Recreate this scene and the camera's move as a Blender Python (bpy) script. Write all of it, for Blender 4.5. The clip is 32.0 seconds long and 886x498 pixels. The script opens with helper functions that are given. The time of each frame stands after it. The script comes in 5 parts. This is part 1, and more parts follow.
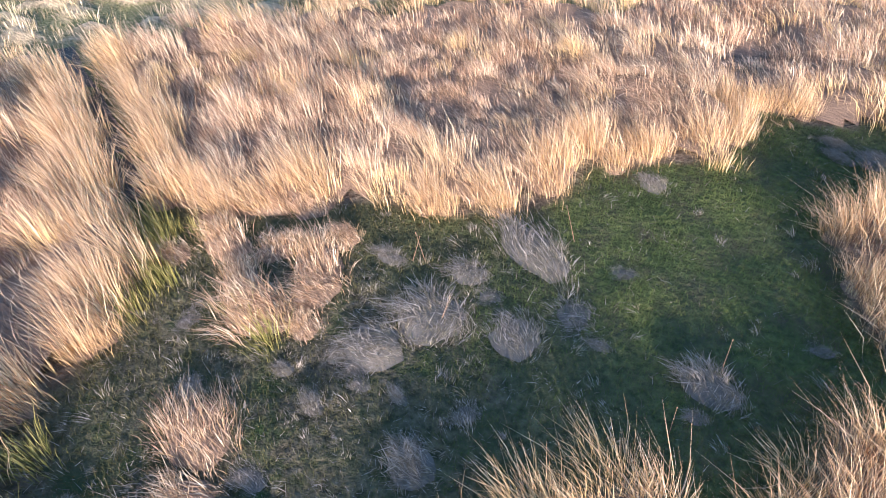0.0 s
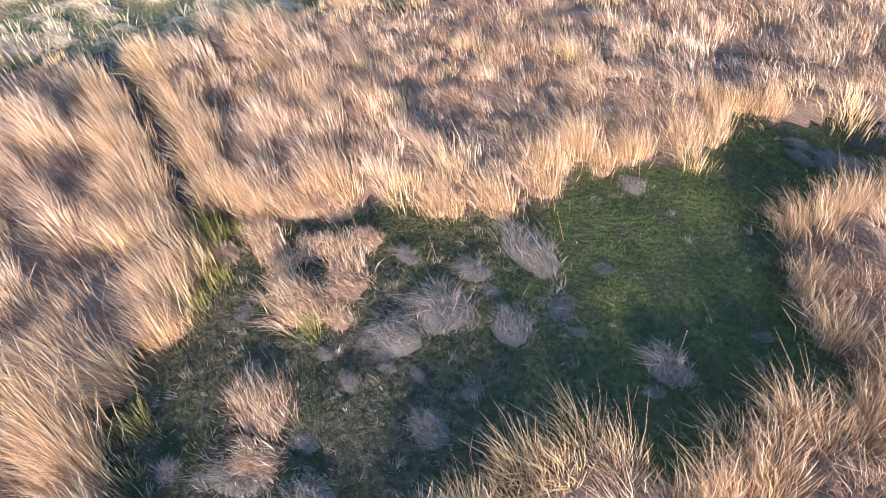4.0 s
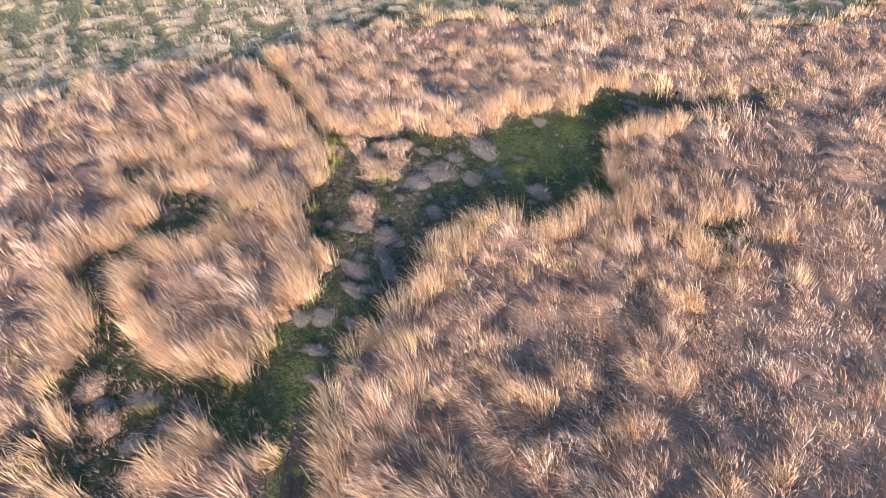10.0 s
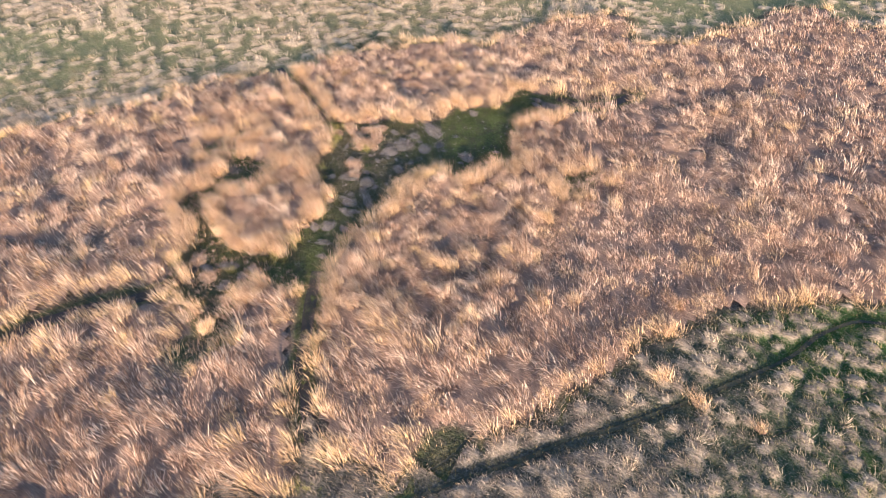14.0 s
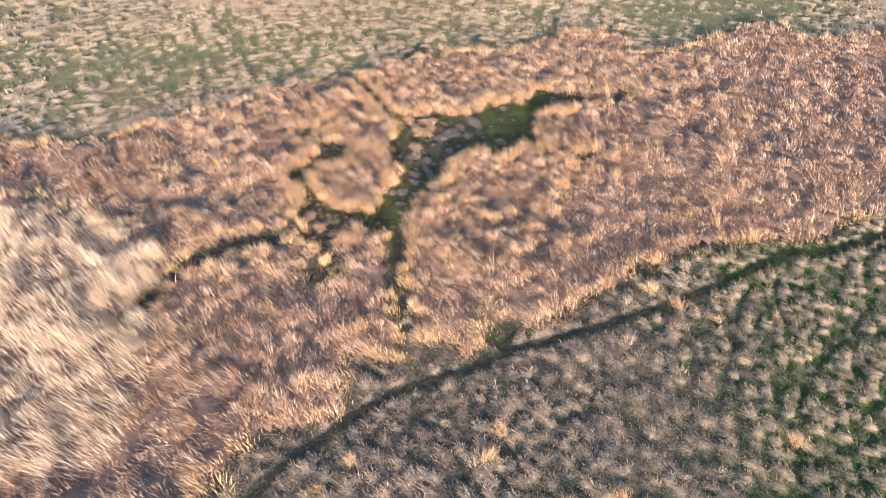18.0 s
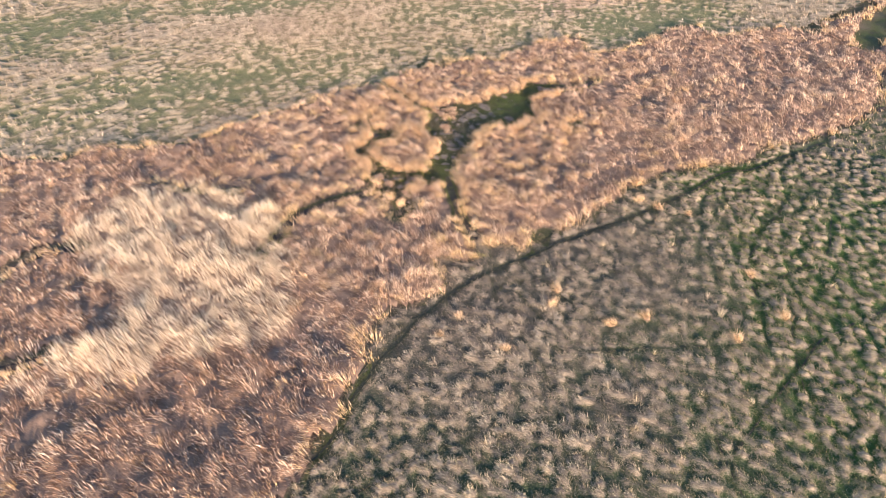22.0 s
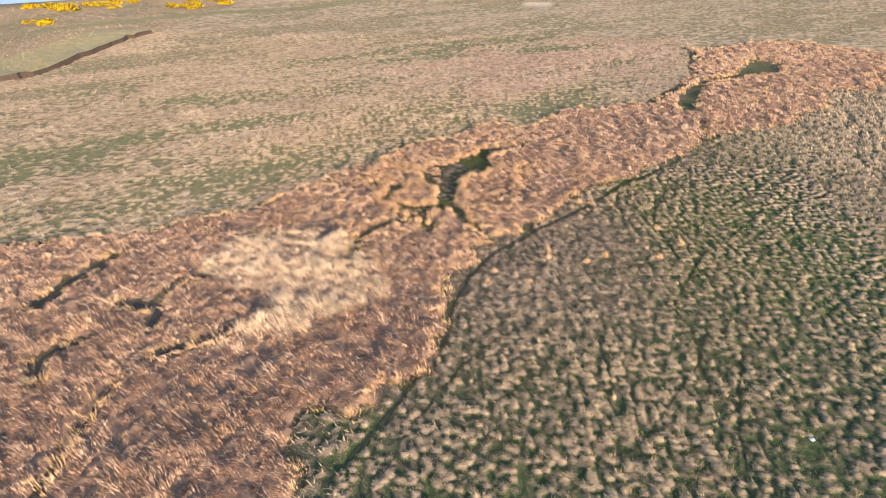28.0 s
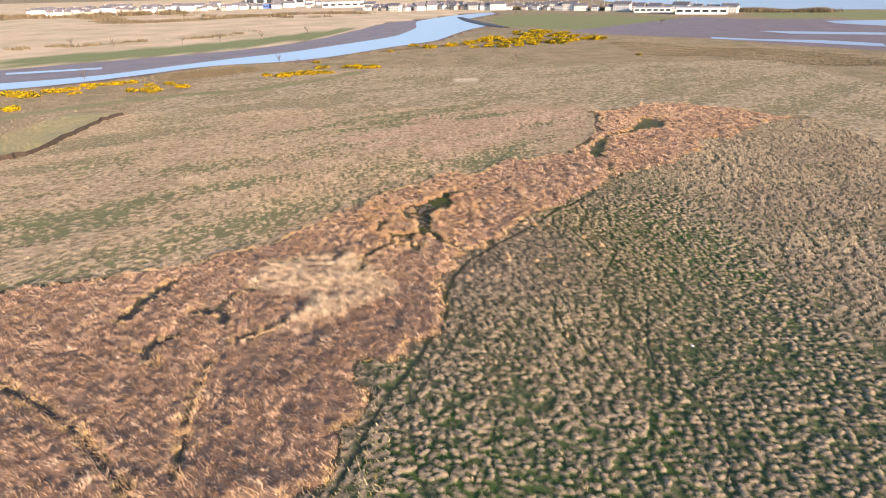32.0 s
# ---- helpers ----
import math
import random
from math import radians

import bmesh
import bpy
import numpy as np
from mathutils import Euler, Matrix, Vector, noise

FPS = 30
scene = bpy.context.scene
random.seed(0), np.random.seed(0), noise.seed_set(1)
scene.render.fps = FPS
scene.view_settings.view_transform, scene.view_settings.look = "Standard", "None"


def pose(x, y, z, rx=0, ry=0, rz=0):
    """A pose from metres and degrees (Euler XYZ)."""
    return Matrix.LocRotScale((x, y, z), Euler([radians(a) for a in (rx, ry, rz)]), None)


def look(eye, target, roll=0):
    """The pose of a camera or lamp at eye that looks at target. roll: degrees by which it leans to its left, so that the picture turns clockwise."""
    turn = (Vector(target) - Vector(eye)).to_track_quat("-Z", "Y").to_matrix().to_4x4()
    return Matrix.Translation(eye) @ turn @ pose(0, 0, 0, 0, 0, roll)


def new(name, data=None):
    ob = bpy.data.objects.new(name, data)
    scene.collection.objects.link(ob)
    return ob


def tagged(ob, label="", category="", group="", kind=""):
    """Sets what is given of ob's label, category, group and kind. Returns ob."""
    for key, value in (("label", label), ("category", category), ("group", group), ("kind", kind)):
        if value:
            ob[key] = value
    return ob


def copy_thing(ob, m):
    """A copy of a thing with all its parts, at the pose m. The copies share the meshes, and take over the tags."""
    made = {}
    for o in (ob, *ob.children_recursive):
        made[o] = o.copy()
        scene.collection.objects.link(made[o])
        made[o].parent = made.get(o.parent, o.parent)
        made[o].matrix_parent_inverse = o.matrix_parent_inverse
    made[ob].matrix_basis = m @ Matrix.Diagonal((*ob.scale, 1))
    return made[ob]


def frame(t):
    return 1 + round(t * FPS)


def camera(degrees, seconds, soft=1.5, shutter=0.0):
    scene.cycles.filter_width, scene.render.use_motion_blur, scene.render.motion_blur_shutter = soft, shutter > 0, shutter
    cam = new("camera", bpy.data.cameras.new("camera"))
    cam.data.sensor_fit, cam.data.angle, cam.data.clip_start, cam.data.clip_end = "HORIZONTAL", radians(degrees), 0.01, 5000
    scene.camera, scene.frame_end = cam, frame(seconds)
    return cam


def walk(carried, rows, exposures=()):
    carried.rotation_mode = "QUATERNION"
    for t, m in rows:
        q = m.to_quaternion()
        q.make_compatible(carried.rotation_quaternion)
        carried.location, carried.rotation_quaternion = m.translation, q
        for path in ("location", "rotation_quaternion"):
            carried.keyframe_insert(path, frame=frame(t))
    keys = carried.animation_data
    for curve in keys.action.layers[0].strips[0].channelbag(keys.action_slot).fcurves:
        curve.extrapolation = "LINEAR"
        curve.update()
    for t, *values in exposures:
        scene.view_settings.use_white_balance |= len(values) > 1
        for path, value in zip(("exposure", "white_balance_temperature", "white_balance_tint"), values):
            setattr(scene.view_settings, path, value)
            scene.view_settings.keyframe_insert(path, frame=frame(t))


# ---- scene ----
cam = camera(76.41, 32.0, soft=1.0)
PATH = [
    (0, (4.787, -7.217, 7.182), (1.562, -0.721, 0.298), 1.84),
    (0.5, (4.706, -7.088, 7.486), (1.477, -0.603, 0.592), 1.72),
    (1, (4.596, -7.032, 7.799), (1.384, -0.551, 0.895), 1.70),
    (1.5, (4.488, -7.087, 8.056), (1.331, -0.703, 1.037), 1.77),
    (2, (4.413, -7.203, 8.284), (1.387, -1.069, 0.989), 1.78),
    (2.5, (4.431, -7.365, 8.516), (1.416, -1.267, 1.187), 1.67),
    (4.5, (5.133, -8.234, 9.427), (2.220, -2.333, 1.897), 1.58),
    (5, (5.419, -8.748, 9.678), (2.535, -2.895, 2.101), 1.63),
    (5.5, (5.775, -9.462, 9.974), (2.891, -3.595, 2.407), 1.67),
    (6, (6.221, -10.364, 10.321), (3.323, -4.475, 2.777), 1.64),
    (6.5, (6.684, -11.398, 10.678), (3.771, -5.480, 3.161), 1.65),
    (7, (7.124, -12.463, 11.099), (4.203, -6.549, 3.583), 1.45),
    (7.5, (7.555, -13.522, 11.556), (4.620, -7.613, 4.042), 1.41),
    (8, (7.936, -14.356, 12.280), (4.984, -8.452, 4.768), 1.38),
    (8.5, (8.386, -15.196, 13.230), (5.422, -9.297, 5.719), 1.37),
    (9, (8.975, -16.254, 14.218), (6.004, -10.341, 6.720), 1.33),
    (9.5, (9.753, -17.437, 15.223), (6.766, -11.529, 7.728), 1.25),
    (10, (10.610, -18.599, 16.196), (7.611, -12.696, 8.703), 1.19),
    (10.5, (11.588, -19.754, 17.159), (8.542, -13.863, 9.675), 0.84),
    (11, (12.660, -20.900, 18.037), (9.564, -15.010, 10.571), 0.52),
    (11.5, (13.846, -22.040, 18.915), (10.696, -16.154, 11.470), 0.12),
    (12, (15.000, -23.121, 19.851), (11.820, -17.252, 12.404), -0.08),
    (12.5, (16.173, -24.093, 20.918), (12.967, -18.263, 13.453), -0.29),
    (13, (17.316, -25.170, 21.903), (14.079, -19.355, 14.439), -0.50),
    (13.5, (18.316, -26.336, 22.889), (15.070, -20.522, 15.429), -0.51),
    (14, (19.153, -27.499, 23.854), (15.910, -21.693, 16.386), -0.50),
    (14.5, (19.840, -28.671, 24.775), (16.595, -22.868, 17.305), -0.47),
    (16.5, (20.606, -33.412, 28.438), (17.381, -27.600, 20.967), -0.29),
    (17, (20.542, -34.854, 29.153), (17.324, -29.033, 21.686), -0.17),
    (17.5, (20.417, -36.504, 29.667), (17.223, -30.655, 22.210), -0.06),
    (18, (20.373, -38.206, 30.124), (17.228, -32.323, 22.675), -0.16),
    (18.5, (20.259, -40.049, 30.547), (17.160, -34.131, 23.105), -0.12),
    (19, (20.123, -42.229, 31.005), (17.073, -36.282, 23.566), 0.02),
    (19.5, (20.112, -44.491, 31.454), (17.193, -38.479, 24.015), -0.06),
    (20, (20.046, -46.896, 31.824), (17.279, -40.812, 24.386), -0.14),
    (20.5, (19.928, -49.338, 32.205), (17.267, -43.170, 24.798), -0.19),
    (21, (19.713, -51.726, 32.648), (17.139, -45.417, 25.329), -0.24),
    (21.5, (19.431, -54.008, 33.173), (16.875, -47.503, 26.021), -0.35),
    (22, (19.118, -56.332, 33.529), (16.554, -49.583, 26.609), -0.45),
    (22.5, (18.757, -58.674, 33.880), (16.242, -51.738, 27.129), -0.49),
    (23, (18.330, -60.959, 34.321), (15.927, -53.910, 27.647), -0.53),
    (23.5, (17.762, -63.277, 34.767), (15.453, -56.013, 28.293), -0.42),
    (24, (17.145, -65.716, 35.261), (14.898, -58.240, 29.012), -0.34),
    (24.5, (16.444, -68.181, 35.696), (14.266, -60.523, 29.645), -0.22),
    (25, (15.790, -70.602, 36.215), (13.719, -62.903, 30.179), -0.29),
    (25.5, (15.143, -72.999, 36.636), (13.299, -65.239, 30.603), -0.36),
    (27.5, (12.653, -83.157, 37.351), (11.428, -74.849, 31.921), -1.02),
    (28, (11.887, -85.666, 37.758), (10.742, -77.259, 32.466), -1.01),
    (28.5, (11.085, -88.216, 38.323), (10.010, -79.722, 33.156), -0.99),
    (29, (10.294, -90.950, 38.911), (9.273, -82.373, 33.872), -0.95),
    (29.5, (9.550, -93.878, 39.632), (8.570, -85.223, 34.719), -0.90),
    (30, (8.803, -96.983, 40.365), (7.853, -88.254, 35.579), -0.86),
    (30.5, (8.021, -100.185, 40.984), (7.090, -91.385, 36.328), -0.87),
    (31, (7.303, -103.520, 41.464), (6.497, -94.640, 36.937), -0.91),
    (31.5, (6.718, -107.011, 41.846), (6.288, -98.042, 37.444), -1.11),
    (32, (5.848, -110.588, 42.280), (5.848, -101.548, 38.004), -1.31),
]
walk(cam, [(t, look(eye, target, roll)) for t, eye, target, roll in PATH],
     exposures=[(0, 1.55, 5600, 12), (9, 1.44, 5700, 18), (13, 1.42, 6150, 19), (19, 1.40, 6350, 18), (28, 1.26, 6950, 18), (32, 1.19, 7050, 18)])

from mathutils.geometry import tessellate_polygon

# ---- light ----
SUN_EL, SUN_AZ = 11.5, 146.0        # degrees; azimuth clockwise from +y
world = bpy.data.worlds.new("world")
scene.world = world
world.use_nodes = True
wn = world.node_tree
sky = wn.nodes.new("ShaderNodeTexSky")
sky.sky_type, sky.sun_disc = "NISHITA", False
sky.sun_elevation, sky.sun_rotation = radians(SUN_EL), radians(SUN_AZ)
sky.altitude, sky.air_density, sky.dust_density, sky.ozone_density = 10, 1.0, 0.5, 3.0
wn.links.new(sky.outputs["Color"], wn.nodes["Background"].inputs["Color"])
wn.nodes["Background"].inputs["Strength"].default_value = 0.155
sun = new("sun", bpy.data.lights.new("sun", "SUN"))
sun.data.energy, sun.data.angle, sun.data.color = 5.0, radians(0.6), (1.0, 0.82, 0.66)
sun_dir = Vector((math.sin(radians(SUN_AZ)) * math.cos(radians(SUN_EL)), math.cos(radians(SUN_AZ)) * math.cos(radians(SUN_EL)), math.sin(radians(SUN_EL))))
sun.matrix_world = look(sun_dir * 50, (0, 0, 0))


# ---- small tools ----
def lattice(ix, iy, seed):
    n = (ix.astype(np.int64) * 374761393 + iy.astype(np.int64) * 668265263 + seed * 982451653) & 0x7FFFFFFF
    n = ((n ^ (n >> 13)) * 1274126177) & 0x7FFFFFFF
    return ((n ^ (n >> 16)) & 0xFFFFF) / float(0xFFFFF)


def vnoise(x, y, size, seed=0):
    """Smooth noise in 0..1 with lumps of the given size in metres."""
    u, v = np.asarray(x, float) / size, np.asarray(y, float) / size
    iu, iv = np.floor(u), np.floor(v)
    fu, fv = u - iu, v - iv
    fu, fv = fu * fu * (3 - 2 * fu), fv * fv * (3 - 2 * fv)
    a, b = lattice(iu, iv, seed), lattice(iu + 1, iv, seed)
    c, d = lattice(iu, iv + 1, seed), lattice(iu + 1, iv + 1, seed)
    return (a * (1 - fu) + b * fu) * (1 - fv) + (c * (1 - fu) + d * fu) * fv


def fbm(x, y, size, seed=0, octaves=3):
    total, weight = 0.0, 0.0
    for k in range(octaves):
        total = total + vnoise(x, y, size / 2**k, seed + 17 * k) * 0.5**k
        weight += 0.5**k
    return total / weight


def smooth(lo, hi, v):
    t = np.clip((v - lo) / (hi - lo), 0, 1)
    return t * t * (3 - 2 * t)


def inside(poly, x, y):
    hit = np.zeros(np.shape(x), bool)
    for (x0, y0), (x1, y1) in zip(poly, poly[1:] + poly[:1]):
        if y0 != y1:
            hit ^= ((y0 > y) != (y1 > y)) & (x < (x1 - x0) * (y - y0) / (y1 - y0) + x0)
    return hit


def away(line, x, y, closed=False):
    """The distance to a line of points."""
    best = np.full(np.shape(x), 1e9)
    for (x0, y0), (x1, y1) in zip(line, line[1:] + (line[:1] if closed else [])):
        dx, dy = x1 - x0, y1 - y0
        t = np.clip(((x - x0) * dx + (y - y0) * dy) / (dx * dx + dy * dy + 1e-9), 0, 1)
        best = np.minimum(best, (x - x0 - t * dx) ** 2 + (y - y0 - t * dy) ** 2)
    return np.sqrt(best)


def mesh_from(name, verts, faces, material, smooth_faces=False, **values):
    """A mesh from arrays of corners and of triangles or quads, with one number a corner for each of the named values."""
    verts, faces = np.asarray(verts, np.float32), np.asarray(faces, np.int32)
    me = bpy.data.meshes.new(name)
    n, k = faces.shape
    me.vertices.add(len(verts))
    me.vertices.foreach_set("co", verts.ravel())
    me.loops.add(n * k)
    me.loops.foreach_set("vertex_index", faces.ravel())
    me.polygons.add(n)
    me.polygons.foreach_set("loop_start", np.arange(0, n * k, k, dtype=np.int32))
    me.polygons.foreach_set("use_smooth", np.full(n, smooth_faces))
    for key, value in values.items():
        me.attributes.new(key, "FLOAT", "POINT").data.foreach_set("value", np.asarray(value, np.float32))
    me.update(calc_edges=True)
    me.materials.append(material)
    return me


def part(name, bm, material, parent, label=""):
    """Links a bmesh or a mesh as one object under a thing or a part."""
    if isinstance(bm, bmesh.types.BMesh):
        me = bpy.data.meshes.new(name)
        bm.to_mesh(me)
        bm.free()
        me.materials.append(material)
    else:
        me = bm
    ob = new(name, me)
    ob.parent = parent
    return tagged(ob, label) if label else ob


# ---- plan, in metres ----
CLEARING = [(-4.1, -2.0), (-3.0, -2.3), (-2.2, -1.6), (-1.4, -0.6), (-0.3, -0.2), (1.0, 0.2), (2.1, 1.0), (2.8, 2.0), (3.3, 3.5), (4.3, 4.4), (5.6, 5.2), (5.9, 6.5), (6.1, 7.8), (7.2, 7.6), (9.0, 8.6), (9.9, 7.9), (11.1, 7.8), (8.7, 5.2), (7.7, 4.0), (7.9, 2.1), (8.8, 0.6), (9.8, 0.1), (9.0, -0.5), (8.0, -0.7), (7.7, -2.3), (6.7, -3.2), (5.9, -3.0), (5.0, -3.4), (4.6, -4.4), (4.0, -5.8), (4.2, -7.5), (3.7, -8.6), (3.4, -10.0), (3.6, -11.3), (3.6, -12.4), (4.1, -13.7), (4.5, -14.9), (3.0, -14.6), (1.1, -15.2), (-0.1, -14.5), (0.6, -14.2), (1.3, -13.5), (1.1, -12.0), (0.9, -11.3), (1.2, -10.0), (0.7, -9.1), (0.8, -8.4), (-0.8, -7.5), (-2.0, -7.1)]
CLEARING += [(-1.9, -5.1), (-1.8, -4.5), (-3.8, -2.8)]
GAP_WEST = [(3.8, -13.7), (2.1, -14.4), (1.1, -14.6), (0.0, -14.6), (-2.5, -14.9), (-3.2, -15.8), (-3.7, -17.0), (-2.0, -17.3), (-1.0, -17.6), (-0.2, -17.4), (0.8, -18.6), (1.6, -19.4), (1.9, -19.0), (0.6, -16.9), (1.0, -15.9), (2.5, -15.5), (4.1, -14.8)]
GAP_EAST = [(12.8, -0.6), (13.3, 0.6), (14.0, 1.3), (14.4, 0.3), (13.8, -0.7), (13.3, -1.1)]
SOUTH = [(95.9, 57.6), (83.6, 46.4), (65.4, 28.7), (46.3, 16.1), (40.4, 8.2), (33.8, 3.0), (28.2, -3.6), (22.4, -7.2), (19.5, -11.0), (19.5, -13.5), (17.8, -16.6), (14.2, -18.2), (12.5, -21.0), (10.3, -21.7), (9.9, -24.6), (7.7, -25.4), (8.5, -27.0), (7.6, -28.8), (7.3, -30.2), (6.0, -31.9), (6.1, -33.2), (5.1, -35.4), (5.5, -36.3), (6.1, -42.1), (3.1, -51.5), (-3.2, -54.7), (-4.4, -59.9), (-3.3, -63.6), (-4.7, -69.7), (-9.0, -70.6), (-13.1, -71.5), (-14.9, -73.4)]
NORTH = [(-64.2, -32.3), (-57.4, -30.3), (-47.0, -28.3), (-38.1, -25.1), (-32.6, -22.4), (-30.3, -20.5), (-24.6, -16.9), (-20.8, -10.4), (-16.1, -3.4), (-10.3, 2.9), (-4.5, 10.6), (-2.0, 13.6), (1.0, 13.2), (4.2, 18.8), (9.8, 24.6), (12.0, 19.4), (15.3, 21.2), (19.4, 28.0), (22.5, 33.4), (28.3, 30.8), (39.3, 37.8), (48.2, 50.6), (53.4, 58.6), (59.6, 87.5), (90.8, 102.3), (108.7, 86.8), (119.7, 74.6)]
BAND = NORTH + SOUTH + [(-20, -82), (-40, -105), (-120, -105), (-100, -48)]
BROWN = [(5.4, 36.0), (13.2, 38.5), (21.6, 50.2), (33.3, 60.1), (46.0, 60.0), (56.0, 66.0), (60.0, 90.0), (40.0, 96.0), (17.2, 93.2), (-2.8, 86.7), (-20.6, 62.2), (-18.0, 46.9), (-8.5, 43.6), (2.2, 41.0)]
REED = [(-24.9, -32.1), (-22.7, -27.5), (-19.2, -23.2), (-13.7, -24.3), (-9.6, -24.7), (-7.3, -27.9), (-3.9, -31.3), (-1.2, -35.8), (-2.2, -38.1), (-5.4, -40.0), (-8.6, -43.1), (-11.5, -44.8), (-15.2, -46.7), (-15.1, -43.8), (-13.1, -40.6), (-14.2, -37.4), (-21.2, -35.5)]
POND = [(73.7, 77.8), (78.8, 72.1), (76.0, 62.6), (70.7, 62.3), (63.4, 57.7), (55.8, 53.3), (50.5, 39.0), (47.5, 31.3), (45.1, 32.9), (47.8, 42.9), (54.9, 54.6), (64.7, 61.8)]
DITCHES = [
    (0.36, [(-12.1, 1.8), (-9.5, 0.6), (-7.1, -0.7), (-5.6, -1.8), (-4.2, -2.3)]),
    (0.45, [(3.4, -13.6), (4.8, -16.1), (6.3, -18.6), (8.0, -20.7), (9.2, -21.6), (10.6, -23.6)]),
    (0.48, [(-2.6, -16.6), (-2.8, -18.5), (-6.0, -21.8), (-7.8, -24.3), (-7.4, -28.0), (-7.8, -29.7)]),
    (0.5, [(-22.9, -34.2), (-25.3, -35.4), (-26.4, -37.6), (-26.3, -40.2), (-25.6, -42.4), (-24.7, -44.5)]),
    (0.7, [(-26.3, -40.6), (-27.8, -41.2), (-29.6, -40.7)]),
    (0.5, [(-16.2, -43.8), (-17.4, -45.3), (-19.5, -46.7), (-21.8, -48.3)]),
    (0.9, [(-37.0, -32.0), (-38.2, -35.0), (-39.1, -38.0), (-39.3, -41.0), (-39.6, -42.5)]),
    (0.35, [(-29.9, -46.7), (-32.2, -47.8), (-33.3, -50.4), (-30.5, -53.1)]),
    (0.45, [(47.8, 25.9), (46.8, 18.1), (45.2, 13.8)]),
    (0.7, [(61.9, 52.4), (67.4, 50.5)]),
    (0.3, [(-47.5, -56.1), (-41.0, -59.8), (-34.0, -64.1), (-28.4, -69.0), (-24.0, -72.8)]),
    (0.22, [(-23.7, -52.7), (-23.0, -59.1), (-22.4, -62.9), (-21.1, -67.8), (-20.1, -71.4)]),
    (0.3, [(-8.0, -5.4), (-8.8, -7.2), (-9.4, -8.6)]),
    (0.5, [(8.9, 8.3), (11.1, 8.2), (12.8, 9.4), (14.0, 11.4)]),
]
# Hollows between the humps of the tall grass: half width and line.
HOLLOWS = [
    (0.5, [(-9.0, -8.6), (-7.7, -8.4), (-5.7, -8.6), (-4.7, -8.3)]),
    (0.3, [(-9.6, -8.6), (-9.6, -10.3), (-7.0, -11.0), (-6.3, -12.9)]),
    (0.95, [(-4.7, -9.5), (-6.0, -11.0), (-6.3, -12.9), (-4.9, -13.9), (-3.4, -14.9), (-3.3, -16.0), (-2.2, -17.4), (0.2, -18.5), (1.6, -19.5), (1.2, -20.7)]),
    (0.35, [(-6.6, -13.3), (-7.6, -14.2), (-8.7, -15.8), (-9.3, -18.3), (-9.1, -19.4)]),
    (0.35, [(-16.2, -21.1), (-14.0, -20.8), (-11.9, -19.8), (-9.4, -18.9)]),
    (0.4, [(-23.9, -24.2), (-19.0, -24.5), (-15.0, -22.8)]),
    (0.3, [(-3.6, -17.4), (-2.5, -18.6), (-1.6, -19.7), (0.1, -20.3), (1.0, -20.9)]),
    (0.35, [(12.9, -1.0), (13.6, -4.2), (14.4, -6.0), (15.1, -7.6)]),
    (0.25, [(9.2, -11.3), (11.0, -9.9), (11.6, -8.7), (10.8, -7.1), (9.5, -7.4)]),
    (0.3, [(14.0, 11.4), (15.6, 10.2), (18.4, 12.6), (20.2, 15.3), (21.6, 16.4)]),
    (0.25, [(5.2, 11.0), (5.5, 8.6), (6.2, 7.6)]),
    (0.35, [(-15.9, -25.5), (-13.6, -26.2), (-12.3, -25.2)]),
]
MATTED = [(12.9, -1.0), (14.6, 0.3), (16.4, 1.3), (22.0, 2.3), (24.0, -3.3), (19.5, -9.5), (15.1, -9.6), (12.4, -9.9), (14.3, -6.0)]
